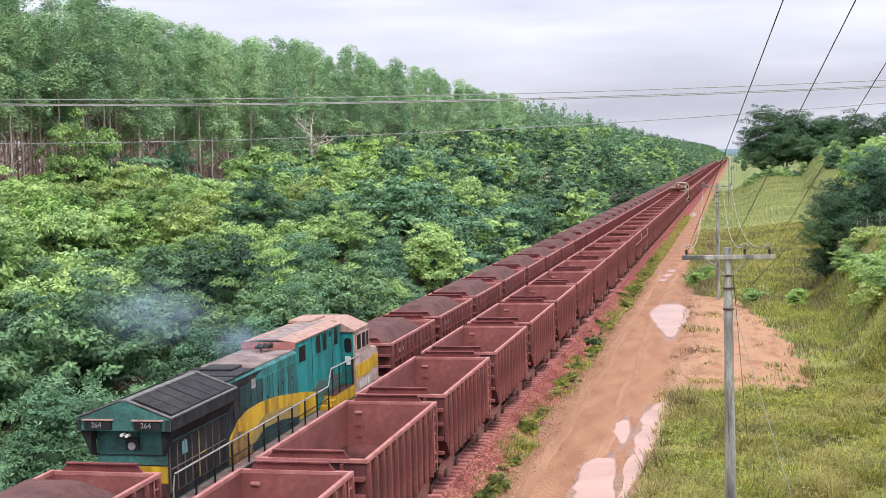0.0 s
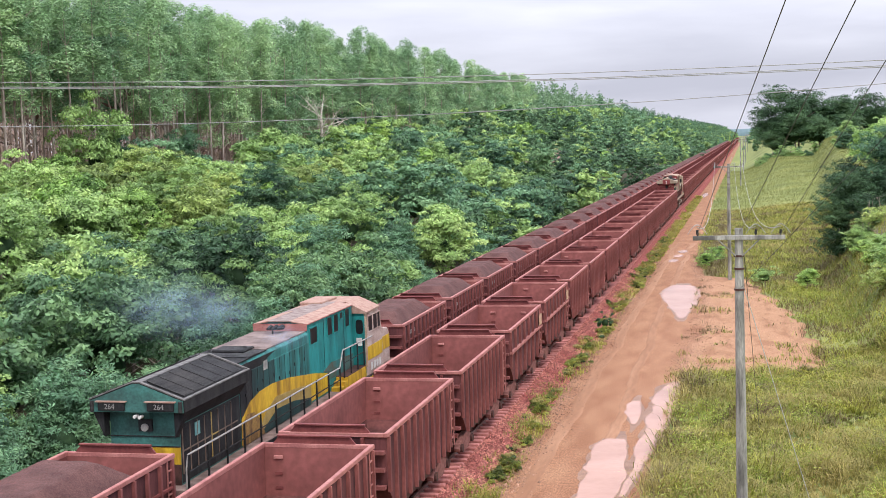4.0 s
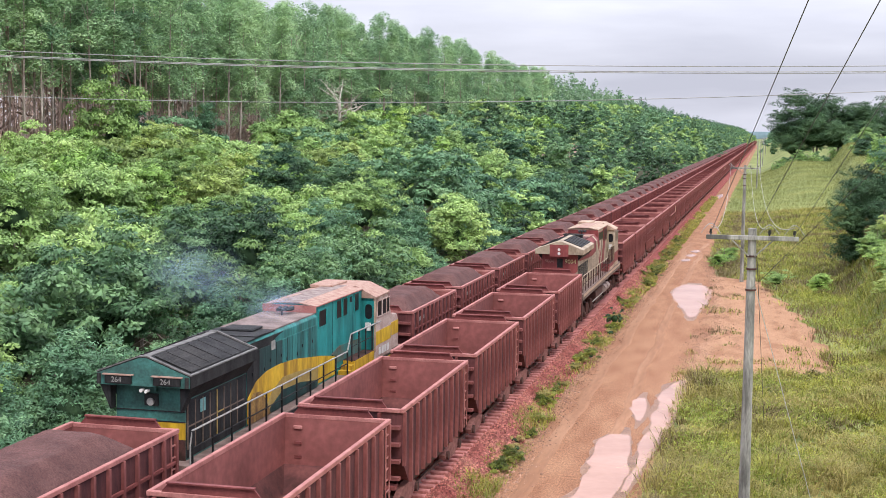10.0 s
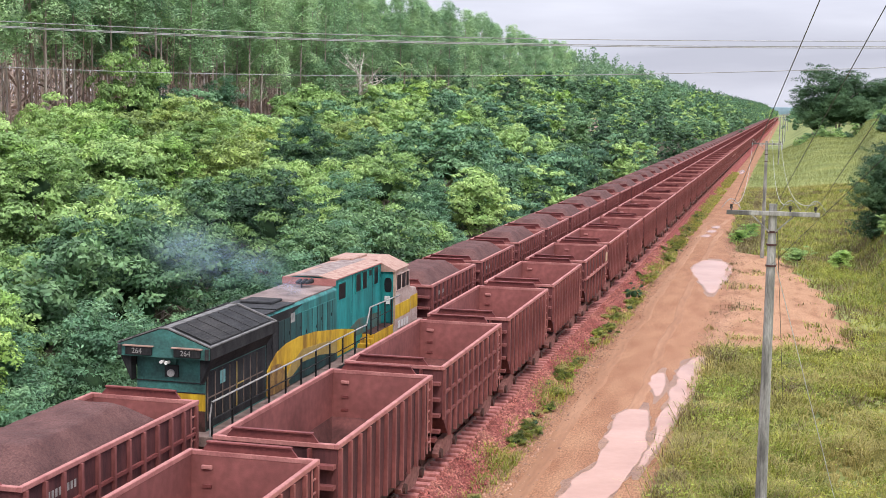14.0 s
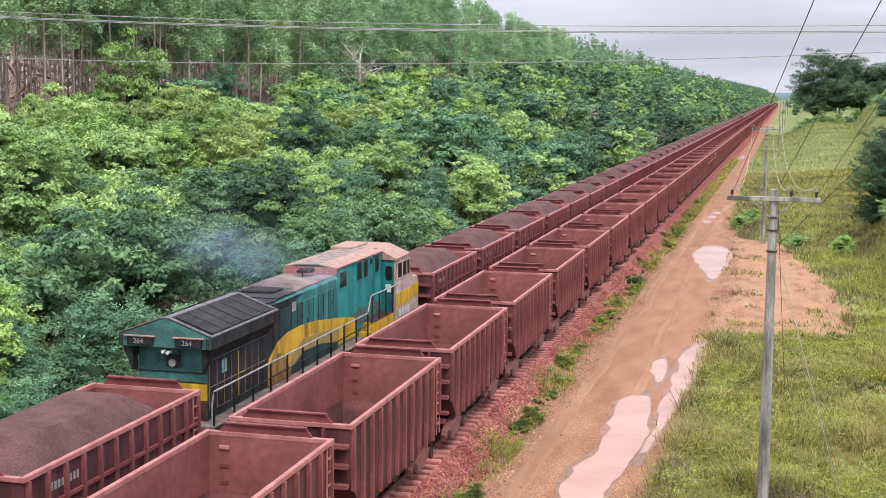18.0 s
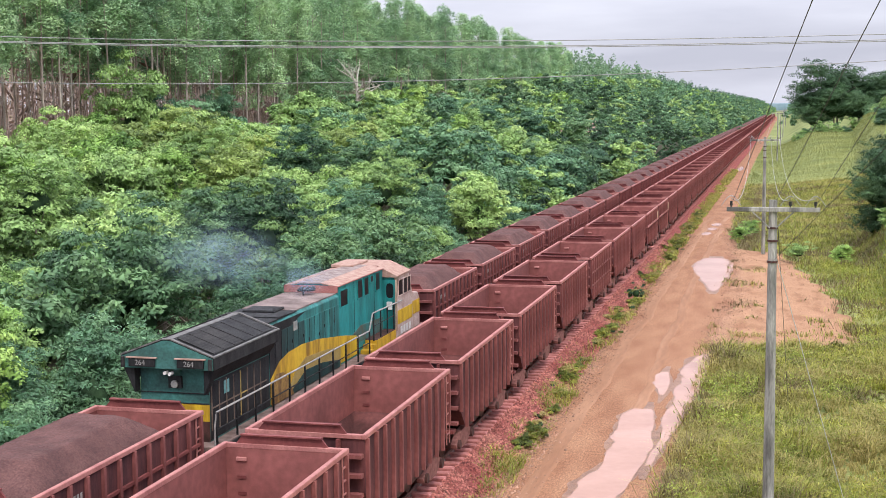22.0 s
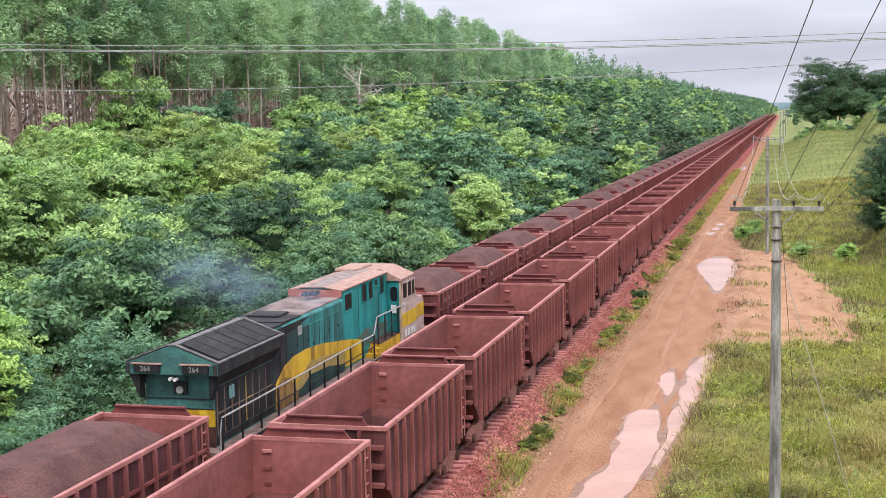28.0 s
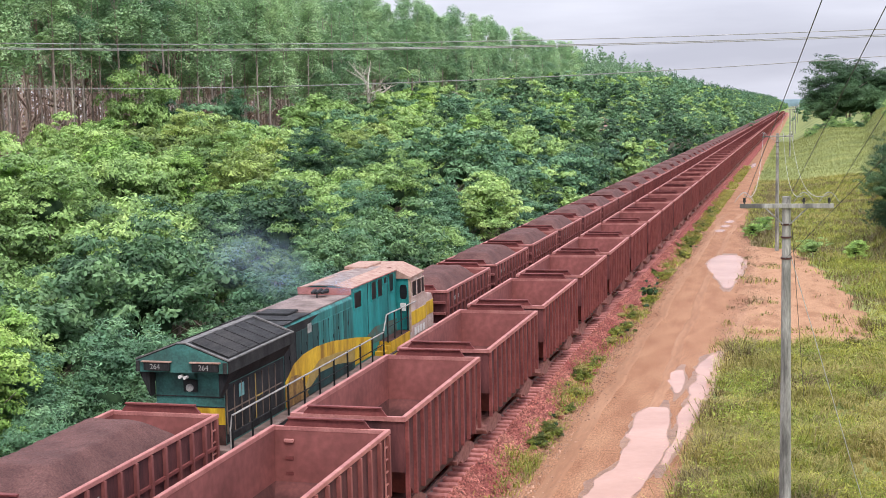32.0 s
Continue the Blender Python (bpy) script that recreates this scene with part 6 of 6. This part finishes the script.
def build_grass():
    r = np.random.default_rng(9)

    def blades(n, x0, x1, y0, y1, h, w, keep, power=1.3):
        x, y = r.uniform(x0, x1, n), y0 + (y1 - y0) * r.uniform(0, 1, n) ** power
        ok = keep(x, y)
        x, y = x[ok], y[ok]
        n = len(x)
        # tufts: blades gather round nearby centres, and stand taller in some patches
        gx, gy = np.round(x / 0.5) * 0.5, np.round(y / 0.5) * 0.5
        pull = r.uniform(0.2, 0.9, n) * np.clip((130 - y) / 50, 0, 1)
        gx, gy = gx + 0.3 * np.sin(gx * 37.7 + gy * 91.3), gy + 0.3 * np.sin(gx * 71.9 + gy * 23.1)
        x, y = x + (gx + 0.2 * np.sin(gy * 7.1) - x) * pull * 0.6, y + (gy + 0.2 * np.sin(gx * 5.3) - y) * pull * 0.6
        tall = 0.8 + 0.65 * patchy(gx, gy, 2.4, 5) + 0.45 * patchy(gx, gy, 0.7, 6)
        tall = np.maximum(tall, 0.2)
        tall = 1 + (tall - 1) * np.clip((120 - y) / 50, 0, 1)
        z = ground_z(x, y)
        a = r.uniform(0, 6.28, n)
        hh = h * r.uniform(0.5, 1.3, n) * tall
        ln = r.uniform(0.4, 1.8, n) * hh
        b = r.uniform(0, 6.28, n)
        w = w * (1 + y / 70.0)
        dx, dy = w * np.cos(a), w * np.sin(a)
        qx, qy, qz = x + 0.35 * ln * np.cos(b), y + 0.35 * ln * np.sin(b), z + hh * 0.8
        tx, ty, tz = x + ln * np.cos(b), y + ln * np.sin(b), z + hh * r.uniform(0.75, 1.05, n)
        P = [(x - dx, y - dy, z - 0.05), (x + dx, y + dy, z - 0.05), (qx + 0.8 * dx, qy + 0.8 * dy, qz), (qx - 0.8 * dx, qy - 0.8 * dy, qz), (tx + 0.15 * dx, ty + 0.15 * dy, tz), (tx - 0.15 * dx, ty - 0.15 * dy, tz)]
        return np.stack([np.stack(p, -1) for p in P], 1)

    def on_grass(x, y):
        return (x > np.array([road_right(q) for q in y]) + 0.05 + r.normal(0, 0.25, len(x))) & ~bare_ground(x, y, r)
    def patch(v):
        x, y = v[:, 0, 0], v[:, 0, 1]
        k = 1.7 * patchy(x, y, 3.2, 1) + 1.3 * patchy(x, y, 1.1, 2) + patchy(x, y * 0.3, 9.0, 3) + r.normal(0, 0.7, len(x))
        edge = np.exp(-np.abs(x + 3.2) / 0.9) * 1.6
        return np.where(k - 1.3 * edge < -0.80, 2, np.where(k > 0.75, 1, 0))
    near = blades(190000, -4.4, 12.5, 33, 76, 0.58, 0.0085, on_grass)
    mid = blades(190000, -6.0, 22.0, 64, 210, 0.42, 0.007, on_grass, 1.7)
    far = blades(100000, -7.0, 26.0, 105, 420, 0.2, 0.006, on_grass, 1.2)
    def verge(x, y):
        return 2.2 * patchy(x, y, 2.6, 12) + 0.3 + r.normal(0, 0.6, len(y)) > -0.9 + np.abs(x + 9.15) * 1.7
    edge_weeds = blades(42000, -10.0, -8.3, 33, 260, 0.30, 0.008, verge)
    def bare(x, y):
        return bare_ground(x, y, r) & (1.5 * patchy(x, y, 2.0, 21) + 0.9 * patchy(x, y, 0.6, 22) + r.normal(0, 0.2, len(x)) > 1.05 - 0.9 * np.clip((76 - y) / 10, 0, 1))
    tufts = blades(30000, -4.0, 9.0, 64, 116, 0.30, 0.009, bare)
    near = np.concatenate([near, mid, tufts])
    kn = patch(near)
    ke = r.uniform(0, 1, len(edge_weeds)) < 0.4
    # broad-leaved weeds standing in patches among the grass
    n = 190000
    x, y = r.uniform(-4.4, 14, n), 33 + 70 * r.uniform(0, 1, n) ** 1.3
    k = 2.2 * patchy(x, y, 2.0, 8) + 1.2 * patchy(x, y, 0.8, 9) + r.normal(0, 0.4, n)
    ok = on_grass(x, y) & (k > 0.45)
    x, y, k = x[ok], y[ok], k[ok]
    p = np.stack([x, y, ground_z(x, y) + 0.1 + r.uniform(0, 0.62, len(x)) * np.clip(k, 0.4, 1.3)], -1)
    q = 2 * patchy(x, y, 2.5, 11) + r.normal(0, 0.5, len(x)) > 0.2
    for sel, mat in ((q, M_WEED), (~q, M_GRASS)):
        v = leaf_cards(r, p[sel], r.normal(0, 0.4, (int(sel.sum()), 3)), 0.075, 0.20, 0.6, 0.6)
        tagged(new("meadow_weeds", raw_mesh("meadow_weeds", v, quad_faces(len(v) // 4), mat)), "leafy green weeds among the rank grass", "weeds", kind="stuff")
    for v, mat in ((near[kn == 0], M_GRASS), (near[kn == 1], M_STRAW), (near[kn == 2], M_BROWNGRASS), (far, M_FARGRASS), (edge_weeds[ke], M_STRAW), (edge_weeds[~ke], M_GRASS)):
        k = 6 * np.arange(len(v))[:, None]
        f = np.concatenate([k + np.array([[0, 1, 2, 3]]), k + np.array([[3, 2, 4, 5]])])
        tagged(new("grass", raw_mesh("grass", v.reshape(-1, 3), f, mat)), "rank green and straw-coloured grass", "grass", kind="stuff")


build_grass()


# ---------------- poles and wires ----------------
def build_pole(x, y, top, name="utility_pole"):
    z0 = float(ground_z(x, y))
    p = new(name)
    p.matrix_basis = pose(x, y, 0)
    bm = bmesh.new()
    rod(bm, (0, 0, z0 - 0.5), (0, 0, top + 0.25), 0.17, 10, 0.11)
    part("shaft", bm, M_CONCRETE, p)
    part("crossarm", boxes((-1.22, 1.22, -0.17, -0.06, top - 0.06, top + 0.06)), M_CONCRETE, p, bevel=0.01)
    for s in (-1, 1):
        bm = bmesh.new()
        rod(bm, (s * 0.55, -0.12, top - 0.05), (s * 0.08, -0.12, top - 0.5), 0.02, 5)
        part("brace", bm, M_CONCRETE, p)
    for xx in (-1.1, 0.45, 1.1):
        bm = bmesh.new()
        rod(bm, (xx, -0.11, top + 0.05), (xx, -0.11, top + 0.16), 0.02, 6)
        rod(bm, (xx, -0.11, top + 0.10), (xx, -0.11, top + 0.22), 0.042, 8, 0.03)
        part("insulator", bm, M_BAR, p)
        if y > 120:
            continue
        bm = bmesh.new()
        loop = [Vector((xx - 0.26 + 0.52 * q / 10, -0.10 - 0.05 * math.sin(q), top + 0.10 + 0.26 * math.sin(math.pi * q / 10))) for q in range(11)]
        rings = [[bm.verts.new(q + Vector((0, 0.014 * math.cos(k * 1.2566), 0.014 * math.sin(k * 1.2566)))) for k in range(5)] for q in loop]
        for a, b in zip(rings, rings[1:]):
            for k in range(5):
                bm.faces.new((a[k], a[(k + 1) % 5], b[(k + 1) % 5], b[k]))
        part("jumper", bm, M_PALEWIRE, p, "pale looped jumper wire")
    for dz in (0.5, 0.85, 1.42) if y < 120 else ():
        bm = bmesh.new()
        rod(bm, (0, 0, top - dz - 0.025), (0, 0, top - dz + 0.025), 0.148, 10)
        part("clamp_band", bm, M_STEEL, p)
    return tagged(p, "weathered concrete utility pole with a crossarm", "utility pole", group="utility poles")


def wire(name, a, b, sag, r, mat, label, n=24):
    cu = bpy.data.curves.new(name, "CURVE")
    cu.dimensions, cu.bevel_depth, cu.bevel_resolution = "3D", r, 1
    sp = cu.splines.new("POLY")
    sp.points.add(n)
    for i in range(n + 1):
        t = i / n
        p = Vector(a).lerp(Vector(b), t)
        sp.points[i].co = (p.x, p.y, p.z - sag * 4 * t * (1 - t), 1)
    cu.materials.append(mat)
    return tagged(new(name, cu), label, "wire", group="overhead wires")


POLES = [(-0.25, 37.0, 8.6), (-1.55, 112.0, 8.6), (-1.6, 304.0, 9.6), (-1.3, 412.0, 9.6), (-0.8, 512.0, 9.6), (0.0, 746.0, 9.6)]
for x, y, top in POLES:
    build_pole(x, y, top)
for (x0, y0, t0), (x1, y1, t1) in zip(POLES, POLES[1:]):
    for dx in (-1.1, 0.45, 1.1):
        wire("conductor", (x0 + dx, y0 - 0.11, t0 + 0.3), (x1 + dx, y1 - 0.11, t1 + 0.3), 1.6 if y0 < 100 else 2.6, 0.012, M_PALEWIRE, "pale aluminium conductor between poles")
def beyond(a, b, k):
    return tuple(Vector(a) + (Vector(b) - Vector(a)) * k)


for a, b in (((-1.36, 36.9, 8.68), (0.27, 15, 12.44)), ((-0.26, 36.9, 8.66), (0.96, 15, 12.43)), ((0.84, 36.9, 8.68), (1.47, 22, 11.4))):
    wire("conductor", a, beyond(a, b, 1.5 if b[1] == 15 else 2.2), 0.0, 0.0065, M_WIRE, "dark conductor rising from the pole")
wire("stay_wire", (-0.28, 36.9, 7.16), beyond((-0.28, 36.9, 7.16), (2.61, 25.0, 11.52), 1.7), 0.0, 0.0065, M_WIRE, "dark stay wire of the pole")
wire("stay_wire", (-0.15, 37.0, 7.3), (2.05, 41.0, -0.85), 0.0, 0.012, M_STAY, "pale stay wire anchored in the grass")
wire("stay_wire", (-0.12, 37.1, 8.2), (0.35, 55.0, -0.8), 0.0, 0.008, M_WIRE, "dark stay wire with a guard, anchored in the grass")
# line that crosses over the tracks
for dz, r in ((0.0, 0.013), (-0.14, 0.012), (-0.175, 0.012)):
    wire("crossing_wire", (-60, 36, 16.68 + dz), (32, 36, 14.23 + dz), 2.137, 0.013, M_PALEWIRE, "pale wire of a line crossing the tracks", 48)
wire("crossing_wire", (-75, 55, 15.49), (35, 55, 15.485), 2.965, 0.018, M_PALEWIRE, "pale wire of a line crossing the tracks", 48)


# ---------------- puddles ----------------
def puddle_strip(rows, label="shallow pinkish muddy puddle in the road", rim=True):
    """Puddle from (y, left, right) rows, with a wavering edge."""
    v, f = [], []
    if rim and rows[0][0] < 120:
        puddle_strip([(rows[0][0] - 1.6, rows[0][1], rows[0][2])] + [(y, a - 0.13, b + 0.11) for y, a, b in rows] + [(rows[-1][0] + 1.4, rows[-1][1], rows[-1][2])], "wet churned mud round a puddle", False)
    ys = np.linspace(rows[0][0], rows[-1][0], 90)
    R = np.array(rows)
    lift = 0.0 if rim else -0.011
    for j, y in enumerate(ys):
        a, b = np.interp(y, R[:, 0], R[:, 1]), np.interp(y, R[:, 0], R[:, 2])
        w = (b - a) * 0.5
        a += min(w, 0.35) * wob(y * 4, 11.0 + rows[0][0], 0.8)
        b += min(w, 0.35) * wob(y * 4, 17.0 + rows[0][0], 0.5)
        v += [(a, y, ROAD_Z + 0.079 + lift), ((a + b) / 2, y, ROAD_Z + 0.082 + lift), (max(a + 0.01, b), y, ROAD_Z + 0.079 + lift)]
    for j in range(len(ys) - 1):
        k = 3 * j
        f += [(k, k + 1, k + 4, k + 3), (k + 1, k + 2, k + 5, k + 4)]
    nm = "puddle" if rim else "wet_mud"
    tagged(new(nm, raw_mesh(nm, np.array(v), np.array(f), M_PUDDLE if rim else M_WET, True)), label, nm.replace("_", " "), kind="structure")


puddle_strip([(37, -6.0, -4.9), (40, -6.2, -4.9), (42, -6.35, -4.75), (44, -5.9, -4.55), (47, -5.85, -4.35), (50, -5.95, -4.6), (52, -6.1, -4.75), (53.2, -5.6, -5.0)])
puddle_strip([(44.5, -4.42, -4.2), (48, -4.3, -3.95), (52, -4.3, -3.7), (56, -4.35, -3.5), (60, -4.4, -3.35), (64, -4.3, -3.35), (66, -3.6, -3.4)])
puddle_strip([(56, -4.9, -4.75), (58, -5.3, -4.6), (60, -5.5, -4.85), (61, -5.2, -4.95)])
puddle_strip([(89, -4.6, -4.2), (92, -5.0, -3.95), (97, -5.9, -3.7), (102, -6.6, -3.6), (106, -6.5, -3.7), (108.5, -5.8, -4.6)])
for q in range(3):
    puddle_strip([(128 + 5 * q, -7.3 + 0.2 * q, -6.9 + 0.2 * q), (129.5 + 5 * q, -7.6 + 0.2 * q, -6.5 + 0.2 * q), (131 + 5 * q, -7.2 + 0.2 * q, -6.8 + 0.2 * q)])
puddle_strip([(255, -8.6, -8.0), (265, -8.9, -7.6), (275, -8.4, -8.0)])


def build_gravel():
    """Loose stones and clods along the edges of the road and over the clearing."""
    r = np.random.default_rng(33)
    n = 26000
    y = 33 + 95 * r.uniform(0, 1, n) ** 1.2
    side = r.integers(0, 3, n)
    right = np.array([road_right(q) for q in y])
    x = np.where(side == 0, -8.9 + np.abs(r.normal(0, 0.55, n)), np.where(side == 1, right + r.normal(-0.3, 0.5, n), right + r.uniform(-1.2, 8.0, n)))
    ok = (side == 0) | (side == 1) & (y > 68) | (side == 2) & bare_ground(x, y, r) & (y > 66) & (patchy(x, y, 1.5, 4) > -0.1)
    x, y = x[ok], y[ok]
    n = len(x)
    g = (0.012 + 0.035 * r.uniform(0, 1, n) ** 3)[:, None, None]
    base = np.array([(-1, -1, -0.3), (1, -1, -0.3), (1, 1, -0.3), (-1, 1, -0.3), (-0.5, -0.6, 0.8), (0.6, -0.4, 0.7), (0.5, 0.6, 0.9), (-0.6, 0.5, 0.6)])
    v = base[None] * g * r.uniform(0.6, 1.3, (n, 8, 1)) + np.stack([x, y, ground_z(x, y) + 0.075], -1)[:, None]
    k = 8 * np.arange(n)[:, None]
    f = np.concatenate([k + np.array([q]) for q in ((4, 5, 6, 7), (0, 1, 5, 4), (1, 2, 6, 5), (2, 3, 7, 6), (3, 0, 4, 7))])
    tagged(new("road_gravel", raw_mesh("road_gravel", v.reshape(-1, 3), f, M_GRAVEL)), "loose pale stones and clods on the dirt road", "gravel", kind="stuff")


M_GRAVEL = material("earthy_gravel", (0.20, 0.100, 0.060), (0.36, 0.215, 0.145), 0.6, 0.95, island=0.45)
build_gravel()

# low wooded ridge on the horizon, distance haze painted into its colour
v, f = [], []
for i in range(120):
    x = -1800 + 30 * i
    h = 15 + 4 * noise.noise(Vector((x * 0.004, 1.0, 0.0))) + 2.5 * noise.noise(Vector((x * 0.03, 2.0, 0.0)))
    v += [(x, 3300, -6.0), (x, 3300, h), (x, 3400, h + 2), (x, 3600, -6.0)]
for i in range(119):
    f += [(4 * i + k, 4 * i + k + 4, 4 * i + k + 5, 4 * i + k + 1) for k in range(3)]
M_RIDGE = material("haze_blue_wooded_ridge", (0.13, 0.20, 0.22), (0.19, 0.26, 0.28), 0.01, 1.0)
tagged(new("ridge", raw_mesh("ridge", np.array(v), np.array(f), M_RIDGE)), "low wooded ridge on the horizon, painted hazy blue", "ridge", kind="structure")


# ---------------- exhaust haze ----------------
def build_smoke():
    """Thin bluish exhaust over the standing locomotive, in rigid wisps that drift."""
    m = bpy.data.materials.new("thin_exhaust_smoke")
    m.use_nodes = True
    n, lk = m.node_tree.nodes, m.node_tree.links
    di, tr, mx = n.new("ShaderNodeBsdfDiffuse"), n.new("ShaderNodeBsdfTransparent"), n.new("ShaderNodeMixShader")
    di.inputs["Color"].default_value = (0.34, 0.45, 0.62, 1)
    no, co, gr = n.new("ShaderNodeTexNoise"), n.new("ShaderNodeTexCoord"), n.new("ShaderNodeTexGradient")
    gr.gradient_type = "QUADRATIC_SPHERE"
    no.inputs["Scale"].default_value, no.inputs["Detail"].default_value = 2.2, 5
    lk.new(co.outputs["Object"], no.inputs["Vector"]), lk.new(co.outputs["Object"], gr.inputs["Vector"])
    mr, mu = n.new("ShaderNodeMapRange"), n.new("ShaderNodeMath")
    mr.inputs["From Min"].default_value, mr.inputs["From Max"].default_value = 0.30, 0.72
    mr.inputs["To Min"].default_value, mr.inputs["To Max"].default_value = 0.0, 0.42
    lk.new(no.outputs["Fac"], mr.inputs["Value"])
    mu.operation = "MULTIPLY"
    lk.new(mr.outputs["Result"], mu.inputs[0]), lk.new(gr.outputs["Fac"], mu.inputs[1])
    lk.new(mu.outputs[0], mx.inputs["Fac"])
    lk.new(tr.outputs[0], mx.inputs[1]), lk.new(di.outputs[0], mx.inputs[2])
    lk.new(mx.outputs[0], n["Material Output"].inputs["Surface"])
    r = np.random.default_rng(12)
    for k in range(4):
        # each wisp is two hollow veils, one in front of the other, thinning to nothing at their edge
        u = k / 3
        v, f, q = [], [], 18
        for dy in (-0.25, 0.25):
            b = len(v)
            for j in range(q + 1):
                for i in range(q + 1):
                    x, z = 2 * i / q - 1, 2 * j / q - 1
                    v.append((x, dy + 0.22 * (x * x + z * z) * (1 if dy < 0 else -1) + 0.12 * noise.noise(Vector((2 * x, 2 * z, k + dy))), z))
            f += [(b + j * (q + 1) + i, b + j * (q + 1) + i + 1, b + (j + 1) * (q + 1) + i + 1, b + (j + 1) * (q + 1) + i) for j in range(q) for i in range(q)]
        g = np.array([1.1 + 1.5 * u, 1.2, 0.65 + 0.95 * u])
        me = raw_mesh("smoke_wisp", np.array(v), np.array(f), m, True)
        ob = new("smoke_wisp", me)
        ob.scale = g
        tagged(ob, "thin bluish exhaust smoke drifting off the locomotive", "smoke", group="exhaust smoke")
        wisps.append((ob, XL + 1.0 - 3.2 * u, 42.4 - 1.2 * u, 5.3 + 1.2 * u, float(r.uniform(0, 6.3))))


wisps = []
build_smoke()


# ---------------- motion ----------------
def motions():
    for thing, y in movers:
        walk(thing, [(t, pose(XR, y - SPEED * t, 0)) for t in (0, 8, 16, 24, 32)])
    for ob, x, y, z, q in wisps:
        walk(ob, [(t, pose(x - 0.8 * math.sin(q + 0.5 * t), y + 0.3 * math.sin(q * 2 + 0.4 * t), z + 0.3 * math.sin(q + 0.6 * t), 0, 0, 20 * math.sin(q + 0.3 * t))) for t in range(0, 33, 2)])


motions()
